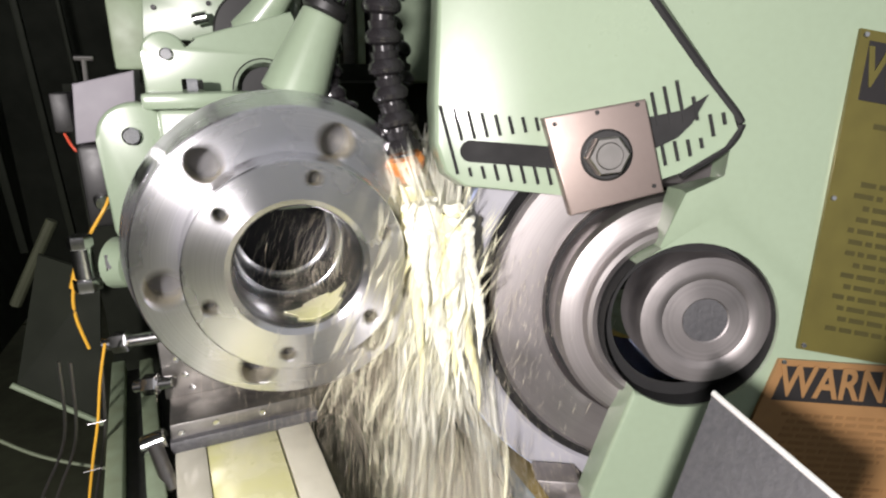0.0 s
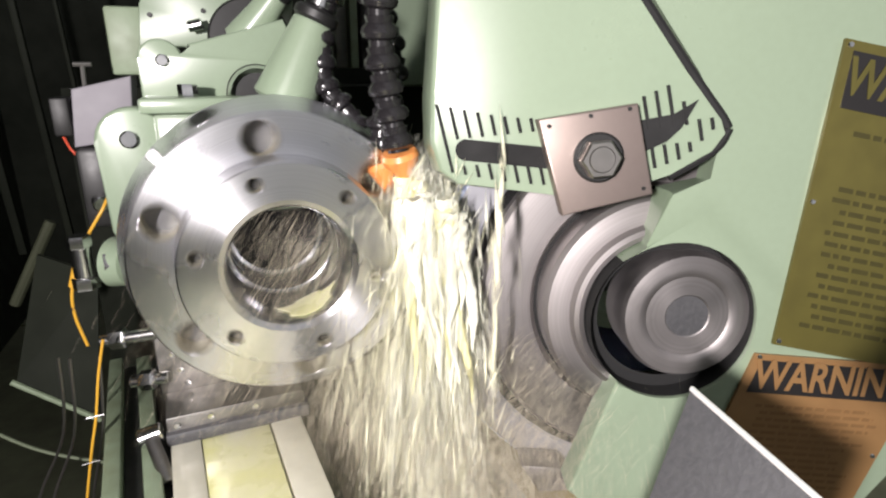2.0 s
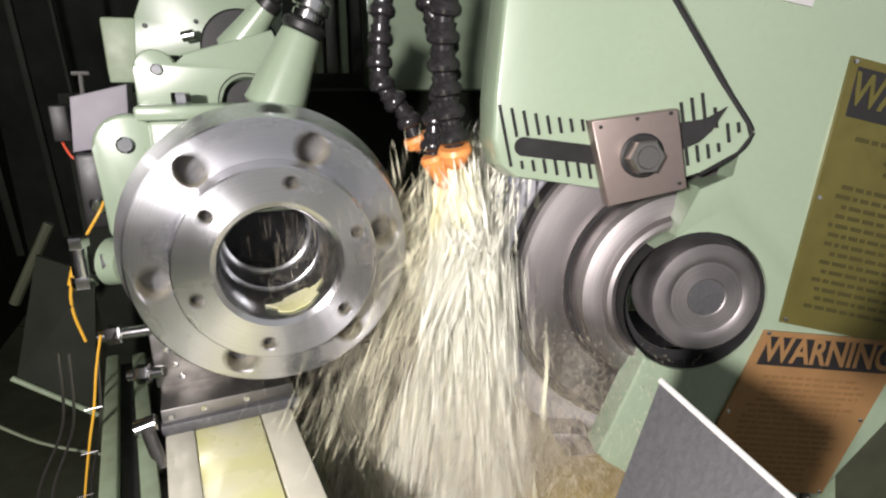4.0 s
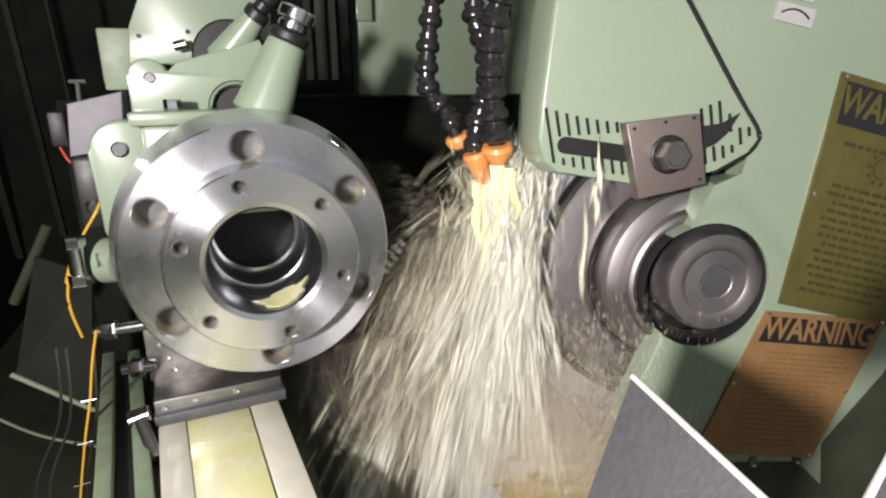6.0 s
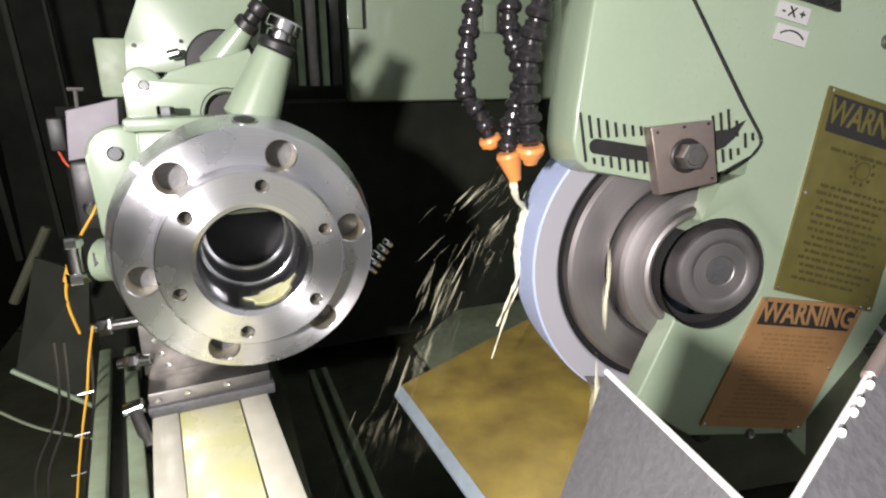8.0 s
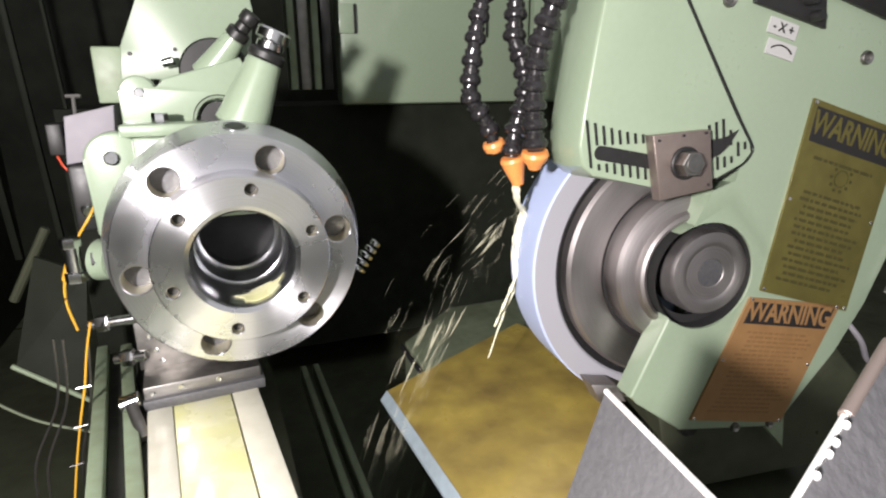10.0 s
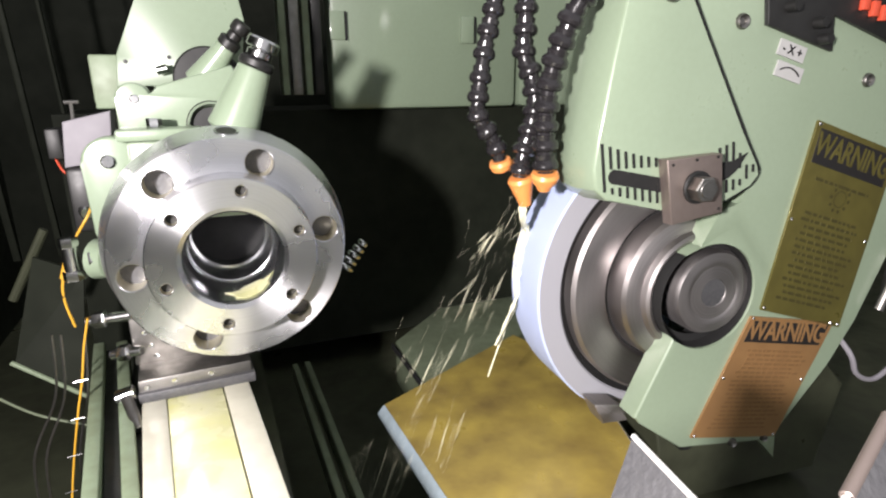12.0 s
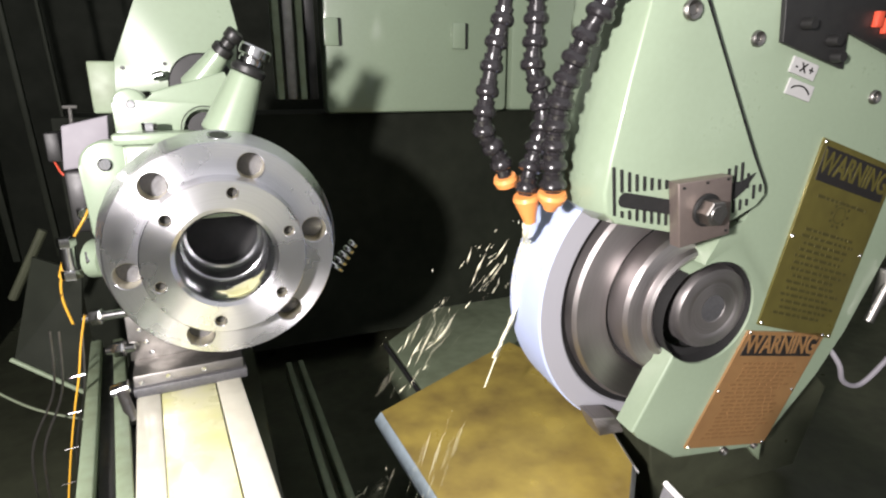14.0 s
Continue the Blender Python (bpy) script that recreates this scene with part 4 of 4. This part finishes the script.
# the wheelhead's way: it backs off the work and swings back
HEAD_ROWS = [
    (0, pose(0.2716, -0.1327, -0.0425, -6.6, -7.35, -22.0)),
    (0.5, pose(0.2710, -0.1330, -0.0425, -5.86, -7.04, -21.85)),
    (1, pose(0.2702, -0.1338, -0.0426, -5.10, -6.65, -21.59)),
    (1.5, pose(0.2700, -0.1348, -0.0429, -4.47, -6.27, -21.25)),
    (2, pose(0.2755, -0.1347, -0.0429, -3.97, -5.89, -20.82)),
    (2.5, pose(0.2912, -0.1330, -0.0429, -3.58, -5.51, -20.32)),
    (3, pose(0.3088, -0.1304, -0.0431, -3.30, -5.14, -19.75)),
    (5.5, pose(0.3930, -0.1190, -0.0461, -2.90, -3.32, -16.14)),
    (6, pose(0.4116, -0.1130, -0.0480, -2.94, -2.97, -15.31)),
    (6.5, pose(0.4308, -0.1055, -0.0505, -2.99, -2.63, -14.46)),
    (7, pose(0.4491, -0.1003, -0.0520, -3.03, -2.29, -13.59)),
    (7.5, pose(0.4656, -0.0968, -0.0528, -3.06, -1.97, -12.71)),
    (8, pose(0.4800, -0.0951, -0.0535, -3.07, -1.66, -11.82)),
    (10.5, pose(0.5029, -0.1076, -0.0604, -2.29, -0.40, -7.48)),
    (11, pose(0.5048, -0.1192, -0.0648, -1.89, -0.24, -6.66)),
    (11.5, pose(0.5071, -0.1309, -0.0694, -1.38, -0.12, -5.88)),
    (12, pose(0.5096, -0.1423, -0.0739, -0.76, -0.04, -5.12)),
    (12.5, pose(0.5125, -0.1528, -0.0787, -0.00, -0.00, -4.41)),
    (13, pose(0.5152, -0.1622, -0.0835, 0.90, -0.02, -3.75)),
    (13.5, pose(0.5158, -0.1695, -0.0864, 1.95, -0.09, -3.14)),
    (14, pose(0.5143, -0.1735, -0.0855, 2.9, -0.20, -2.65)),
]


def head_at(t):
    for (t0, m0), (t1, m1) in zip(HEAD_ROWS, HEAD_ROWS[1:]):
        if t <= t1:
            return m0.lerp(m1, max(0.0, (t - t0) / (t1 - t0)))
    return HEAD_ROWS[-1][1]


def at_head(t, x, y, z):
    return head_at(t) @ Vector((x, y, z))


# ---- coolant: steady jets from the nozzles, and spray that falls and is pumped round again ----
COOL_RNG = random.Random(5)


def droplet(bm, c, d, length, width):
    """A drop drawn out along d."""
    q = d.to_track_quat("Z", "Y").to_matrix()
    ring = [bm.verts.new(c + q @ Vector((width * math.cos(a), width * math.sin(a), -length * 0.1))) for a in (0, 1.2566, 2.5133, 3.7699, 5.0265)]
    top, low = bm.verts.new(c + q @ Vector((0, 0, length * 0.55))), bm.verts.new(c + q @ Vector((0, 0, -length * 0.45)))
    for k in range(5):
        bm.faces.new((ring[k], ring[(k + 1) % 5], top))
        bm.faces.new((ring[(k + 1) % 5], ring[k], low))


def spray_mesh(name, count, radius, long, size, fat=0.045):
    rng = COOL_RNG
    bm = bmesh.new()
    for _ in range(count):
        c = Vector((rng.gauss(0, radius), rng.gauss(0, radius), rng.uniform(-long, long)))
        d = Vector((rng.gauss(0, 0.22), rng.gauss(0, 0.22), 1)).normalized()
        s = rng.choice((0.3, 0.45, 0.6, 0.8, 1.0, 1.9))
        droplet(bm, c, d, size * s * rng.uniform(0.7, 1.5), size * fat * s ** 0.5 * rng.uniform(0.7, 1.3))
    me = bpy.data.meshes.new(name)
    bm.to_mesh(me)
    bm.free()
    me.shade_smooth()
    me.materials.append({"coolant_core": COOLANT_GLARE, "coolant_mist": COOLANT_MIST}.get(name, COOLANT))
    return me


def coolant_jet():
    root = thing("coolant_jet", "milky yellow coolant pouring from the orange nozzles", "coolant jet")
    rng = random.Random(11)
    tips = ((-0.229, 0.082, 0.149, 0.0024), (-0.209, 0.064, 0.114, 0.0056), (-0.199, 0.041, 0.134, 0.0056))
    strands = []
    for k in range(16):
        x, y, z, r = tips[(1, 1, 2, 1)[k % 4]]
        lean = rng.uniform(-0.04, 0.16)
        strands.append((x + rng.gauss(0, 0.0035), y + rng.gauss(0, 0.004), z, lean, r * rng.uniform(0.6, 1.25), rng.uniform(0.04, 0.11)))
    # the third nozzle floods the face of the wheel
    for k in range(4):
        strands.append((-0.198 + 0.0022 * k, 0.040, 0.131, -0.05 - 0.06 * k, rng.uniform(0.004, 0.007), rng.uniform(0.03, 0.06)))
    for x, y, z, lean, r, long in strands:
        line = []
        n = 40
        wob = rng.uniform(0, 6)
        for k in range(n + 1):
            s = k / n
            line.append(Vector((x - lean * long * s * (1 - 0.35 * s) + 0.004 * s * math.sin(9 * s + wob), y - 0.02 * s + 0.005 * s * math.sin(7 * s + 2 * wob), z - long * s)))
        bm = bmesh.new()
        rings = []
        for k, p in enumerate(line):
            s = k / n
            w = r * (0.9 + 0.3 * noise.noise(Vector((s * 5, wob, 0.0))) + 0.25 * noise.noise(Vector((s * 22, wob, 3.0)))) * (1.0 - s) ** 0.55 + 0.0002
            rings.append([bm.verts.new(p + Vector((w * math.cos(a) * 1.25, w * 0.6 * math.sin(a), 0))) for a in (2 * math.pi * j / 8 for j in range(8))])
        for a, c in zip(rings, rings[1:]):
            for j in range(8):
                bm.faces.new((a[j], c[j], c[(j + 1) % 8], a[(j + 1) % 8]))
        bm.faces.new(rings[0])
        bm.faces.new(rings[-1])
        part("strand", bm, COOLANT_YELLOW, root)
    return root


JET = coolant_jet()


def coolant_curtain():
    """The sheet of coolant that stands in the gap while the wheel is in the cut."""
    root = thing("coolant_curtain", "white sheet of coolant between wheel and flange, glare painted in", "coolant jet")
    rng = random.Random(31)
    for k in range(30):
        x, y = rng.uniform(-0.216, -0.182), rng.uniform(0.015, 0.060)
        z, long, r = rng.uniform(0.105, 0.125), rng.uniform(0.08, 0.17), rng.uniform(0.0055, 0.0115)
        drift, wob = rng.uniform(-0.018, 0.014), rng.uniform(0, 6)
        n, rings = 60, []
        bm = bmesh.new()
        for i in range(n + 1):
            u = i / n
            c = Vector((x + drift * u + 0.004 * u * math.sin(8 * u + wob), y - 0.03 * u, z - long * u))
            w = max(r * (1.0 + 0.35 * noise.noise(Vector((u * 6, wob, 0.0))) + 0.3 * noise.noise(Vector((u * 24, wob, 5.0)))) * (1 - u) ** 0.7, 0.0002)
            rings.append([bm.verts.new(c + Vector((w * math.cos(a), 0.5 * w * math.sin(a), 0.15 * w * math.sin(5 * a + wob)))) for a in (2 * math.pi * j / 10 for j in range(10))])
        for a, c in zip(rings, rings[1:]):
            for j in range(10):
                bm.faces.new((a[j], c[j], c[(j + 1) % 10], a[(j + 1) % 10]))
        bm.faces.new(rings[0])
        bm.faces.new(rings[-1])
        part("strand", bm, COOLANT_YELLOW if k % 9 == 0 else COOLANT_GLARE, root)
    return root


CURTAIN = coolant_curtain()


def rim_trickle():
    """The last coolant running down the rim of the wheel and off it."""
    root = thing("coolant_trickle", "thin yellow trickle of coolant running off the wheel rim", "coolant trickle")
    rng = random.Random(8)
    for r0, y, lag, drop in ((0.0052, 0.118, 0, 0.05), (0.0040, 0.130, 6, 0.10)):
        line = smooth_line([(-0.211, 0.066, 0.116), (-0.203, 0.082, 0.090)] + [(0.1905 * math.cos(radians(a)), y, 0.1905 * math.sin(radians(a))) for a in (160, 168, 176, 184 + lag)] + [(-0.203, y, -0.02 - drop * 0.5), (-0.214 - 0.1 * drop, y, -0.03 - drop)], 9)
        bm, rings, wob = bmesh.new(), [], rng.uniform(0, 9)
        for k, p in enumerate(line):
            w = max(r0 * (0.75 + 0.8 * noise.noise(Vector((k * 0.35, wob, 0)))) * (1 - 0.6 * k / len(line)), 0.0003)
            rings.append([bm.verts.new(p + Vector((w * math.cos(a), w * math.sin(a), 0.3 * w * math.sin(3 * a)))) for a in (2 * math.pi * j / 8 for j in range(8))])
        for a, c in zip(rings, rings[1:]):
            for j in range(8):
                bm.faces.new((a[j], c[j], c[(j + 1) % 8], a[(j + 1) % 8]))
        bm.faces.new(rings[0])
        bm.faces.new(rings[-1])
        part("strand", bm, COOLANT, root)
    return root


TRICKLE = rim_trickle()
SPRAY_MESHES = [spray_mesh("coolant_spray", 60, 0.020, 0.060, 0.018, 0.042) for _ in range(6)]
FINE_MESHES = [spray_mesh("coolant_mist", 4200, 0.042, 0.070, 0.0022, 0.11) for _ in range(4)]
CORE_MESHES = [spray_mesh("coolant_core", 110, 0.0085, 0.050, 0.020, 0.060) for _ in range(4)]
DRIP_MESHES = [spray_mesh("coolant_drip", 11, 0.012, 0.05, 0.012, 0.05) for _ in range(3)]
THIN_MESHES = [spray_mesh("coolant_drip", 9, 0.0014, 0.035, 0.020, 0.065) for _ in range(2)]
TANK = Vector((0.35, 0.05, -0.70))


def sprays(count, meshes, label):
    made = []
    for k in range(count):
        ob = new(meshes[0].name, meshes[k % len(meshes)])
        made.append(tagged(ob, label, "coolant spray", "coolant spray", "stuff"))
    return made


MAIN_SPRAY = sprays(56, SPRAY_MESHES, "bright yellow streaks of falling coolant")
CORE_SPRAY = sprays(72, CORE_MESHES, "dense pale core of the falling coolant")
WORK_SPRAY = sprays(34, SPRAY_MESHES, "coolant thrown across the turning steel flange")
FINE_SPRAY = sprays(56, FINE_MESHES, "fine pale mist of coolant drops")
LATE_DRIPS = sprays(16, DRIP_MESHES, "last drops running off the grinding wheel")
GUARD_DRIPS = sprays(3, THIN_MESHES, "drops dripping from the wheel guard")


def fall(ob, start, stop, flight, launch, rng, phase):
    """Throw the drops again and again: launch(t) gives place and velocity."""
    rows = []
    f, last = phase - flight, round(stop * FPS)
    while f < last:
        t = f / FPS
        p, v = launch(max(t, 0.0), rng)
        turn = (-v + Vector((0, 0, 0.7))).to_track_quat("Z", "Y").to_matrix().to_4x4()
        for k in range(0, flight + 1, 2):
            s = k / FPS
            if f + k >= round(start * FPS):
                rows.append(((f + k) / FPS, Matrix.Translation(p + v * s + Vector((0, 0, -4.9 * s * s))) @ turn))
        f += flight + 1
    first = rows[0][0]
    if first > 0.02:
        rows.insert(0, (max(first - 1 / FPS, 0), Matrix.Translation(TANK)))
        rows.insert(0, (0.0, Matrix.Translation(TANK))) if first > 0.05 else None
    rows = [row for row in rows if row[0] <= 14.0]
    end = rows[-1][0]
    if end + 1.5 / FPS < 14.0:
        rows += [(end + 1 / FPS, Matrix.Translation(TANK)), (14.0, Matrix.Translation(TANK))]
    elif end < 14.0:
        rows.append((14.0, rows[-1][1]))
    walk(ob, rows)


def coolant_motions():
    rng = random.Random(21)
    # the jets follow the nozzles upright, and fall away when the pump stops
    rows = []
    for t, m in HEAD_ROWS:
        if t < 7.65:
            rows.append((t, Matrix.Translation(at_head(t, -0.19, 0.105, 0.12)) @ Matrix.Rotation(m.to_euler().z, 4, "Z") @ Matrix.Translation((0.19, -0.105, -0.12))))
    t = 7.7
    stop = Matrix.Translation(at_head(t, -0.19, 0.105, 0.12)) @ Matrix.Rotation(head_at(t).to_euler().z, 4, "Z") @ Matrix.Translation((0.19, -0.105, -0.12))
    rows += [(7.7, stop), (7.8, Matrix.Translation((0, 0, -0.09)) @ stop), (7.9, Matrix.Translation((-0.01, 0, -0.30)) @ stop), (8.0, Matrix.Translation((-0.02, 0, -0.8)) @ stop), (14.0, Matrix.Translation((-0.02, 0, -0.8)) @ stop)]
    walk(JET, rows)
    # the curtain breaks off and drops once the wheel draws back
    rows = [(0.1 * k, Matrix.Translation(at_head(0.1 * k, -0.19, 0.08, 0.12) + Vector((0.0012 * math.sin(5.1 * k), 0.0, 0.003 * math.sin(3.7 * k)))) @ Matrix.Translation((0.19, -0.08, -0.12))) for k in range(36)]
    last = rows[-1][1]
    rows += [(3.6, Matrix.Translation((0, 0, -0.07)) @ last), (3.7, Matrix.Translation((0, 0, -0.22)) @ last), (3.9, Matrix.Translation((0, 0, -0.8)) @ last), (14.0, Matrix.Translation((0, 0, -0.8)) @ last)]
    walk(CURTAIN, rows)

    def main(t, r):
        wide = 0.5 if t > 3.2 else 0.32
        lean = abs(r.gauss(0, wide)) if r.random() < 0.8 else r.uniform(-0.4, 0.1)
        lean = min(lean, 1.05)
        sp = r.uniform(0.9, 1.7)
        p = at_head(t, r.uniform(-0.222, -0.175), 0.080 + r.gauss(0, 0.014), 0.10)
        return p, Vector((-math.sin(lean) * sp, r.uniform(-0.35, 0.1), -math.cos(lean) * sp * 0.8))

    def core(t, r):
        lean = r.gauss(0.06, 0.10) if t < 3.2 else r.gauss(0.18, 0.16)
        sp = r.uniform(1.1, 1.8)
        if r.random() < 0.3:
            return at_head(t, -0.192 + r.gauss(0, 0.006), 0.030 + r.gauss(0, 0.006), r.uniform(0.03, 0.10)), Vector((r.uniform(0.02, 0.42), r.uniform(-0.2, 0.0), -r.uniform(0.6, 1.3)))
        p = at_head(t, r.uniform(-0.205, -0.160), 0.045 + r.gauss(0, 0.012), r.uniform(0.05, 0.11))
        return p, Vector((-math.sin(lean) * sp, r.uniform(-0.3, -0.05), -math.cos(lean) * sp * 0.8))

    def work(t, r):
        lean = r.uniform(-0.1, 1.1)
        sp = r.uniform(0.35, 1.0)
        p = at_head(t, -0.20 + r.uniform(-0.02, 0.01), 0.06 + r.gauss(0, 0.02), r.uniform(-0.08, 0.10))
        p.y = min(p.y, 0.0) - 0.05
        return p, Vector((-math.sin(lean) * sp, r.uniform(-0.25, 0.0), -math.cos(lean) * sp))

    def fine(t, r):
        if r.random() < 0.72:
            p = at_head(t, r.uniform(-0.21, -0.09), r.uniform(0.0, 0.09), r.uniform(-0.22, -0.07))
        else:
            p = at_head(t, r.uniform(-0.30, -0.17), r.uniform(0.02, 0.14), r.uniform(-0.16, 0.06))
        return p, Vector((r.uniform(-0.7, 0.4), r.uniform(-0.2, 0.1), r.uniform(-0.5, 0.2)))

    def late(t, r):
        p = at_head(t, -0.215 + r.uniform(-0.01, 0.01), 0.075 + r.gauss(0, 0.01), r.uniform(0.05, 0.12))
        return p, Vector((r.uniform(-0.95, -0.45), r.uniform(-0.1, 0.15), r.uniform(-0.6, -0.2)))

    def guard(t, r):
        x = r.choice((-0.128, -0.120))
        p = at_head(t, x, -0.02, 0.13)
        return p, Vector((0, 0, -0.3))

    for k, ob in enumerate(MAIN_SPRAY):
        fall(ob, 0.0, 6.3 + 1.3 * rng.random(), 8, main, rng, k % 9)
    for k, ob in enumerate(CORE_SPRAY):
        fall(ob, 0.0, 6.7 + 1.1 * rng.random(), 7, core, rng, k % 8)
    for k, ob in enumerate(WORK_SPRAY):
        fall(ob, 0.0, 3.2 + 0.7 * rng.random(), 10, work, rng, k % 11)
    for k, ob in enumerate(FINE_SPRAY):
        fall(ob, 0.0, 6.8 + 1.1 * rng.random(), 6, fine, rng, k % 7)
    for k, ob in enumerate(LATE_DRIPS):
        fall(ob, 7.6, 14.0, 9, late, rng, 228 + (7 * k) % 10)
    for k, ob in enumerate(GUARD_DRIPS):
        fall(ob, 0.0, 8.2, 10, guard, rng, (2 * k) % 11)



# ---- what moves ----
def motions():
    walk(HEAD, HEAD_ROWS)
    walk(TRICKLE, HEAD_ROWS)
    # the wheel spins throughout
    walk(WHEEL, [(0.1 * k, pose(0, 0, 0, 0, 77.0 * k, 0)) for k in range(141)])
    # the workpiece turns at a steady speed, then slows and stops
    final = 69.3
    rows = []
    for k in range(0, 60):
        t = 0.1 * k
        rows.append((t, final - 57 - 255 * (5.9 - t)))
    rows += [(6.0, final - 36.5), (6.1, final - 21), (6.2, final - 9), (6.3, final - 4), (6.4, final - 1.2), (6.5, final), (14.0, final)]
    walk(WORK, [(t, pose(0.001, 0, 0.002, 0, -a, 0)) for t, a in rows])
    walk(COVER, COVER_ROWS)
    # the studded plate lags behind the way cover once the slide has stopped
    lag = {8: 0.0015, 10.5: 0.011, 11: 0.0155, 11.5: 0.0205, 12: 0.0225, 12.5: 0.026, 13: 0.028, 13.5: 0.029, 14: 0.029}
    walk(SIDE_PLATE, [(t, Matrix.Translation(Vector((-0.923, 0.383, 0)) * lag.get(t, 0.0)) @ m) for t, m in COVER_ROWS])
    # the tray rides with the wheel slide
    walk(TRAY, [(0.0, pose(0.005, 0.085, 0.040)), (5.5, pose(0.003, 0.070, 0.036)), (8.0, pose(0.0, 0.059, 0.032)), (10.5, pose(-0.011, 0.032, 0.025)), (11.0, pose(-0.009, 0.023, 0.021)), (12.5, pose(-0.005, 0.011, 0.007)), (14.0, pose(0, 0, 0))])
    coolant_motions()


COVER_ROWS = [
    (0, pose(0.1863, -0.2326, -0.0218)),
    (0.5, pose(0.1855, -0.2349, -0.0205)),
    (1, pose(0.1841, -0.2385, -0.0191)),
    (1.5, pose(0.1819, -0.2430, -0.0184)),
    (2, pose(0.1795, -0.2468, -0.0166)),
    (2.5, pose(0.1776, -0.2522, -0.0146)),
    (3, pose(0.1751, -0.2571, -0.0114)),
    (5.5, pose(0.1633, -0.2874, -0.0020)),
    (6, pose(0.1624, -0.2929, -0.0006)),
    (6.5, pose(0.1619, -0.2966, -0.0007)),
    (7, pose(0.1605, -0.3028, 0.0013)),
    (7.5, pose(0.1596, -0.3089, 0.0043)),
    (8, pose(0.1576, -0.3163, 0.0057)),
    (10.5, pose(0.1659, -0.3570, 0.0017)),
    (11, pose(0.1696, -0.3680, -0.0031)),
    (11.5, pose(0.1759, -0.3804, -0.0100)),
    (12, pose(0.1797, -0.3902, -0.0149)),
    (12.5, pose(0.1871, -0.4028, -0.0226)),
    (13, pose(0.1934, -0.4137, -0.0313)),
    (13.5, pose(0.1984, -0.4227, -0.0366)),
    (14, pose(0.1997, -0.4288, -0.0342)),
]
motions()
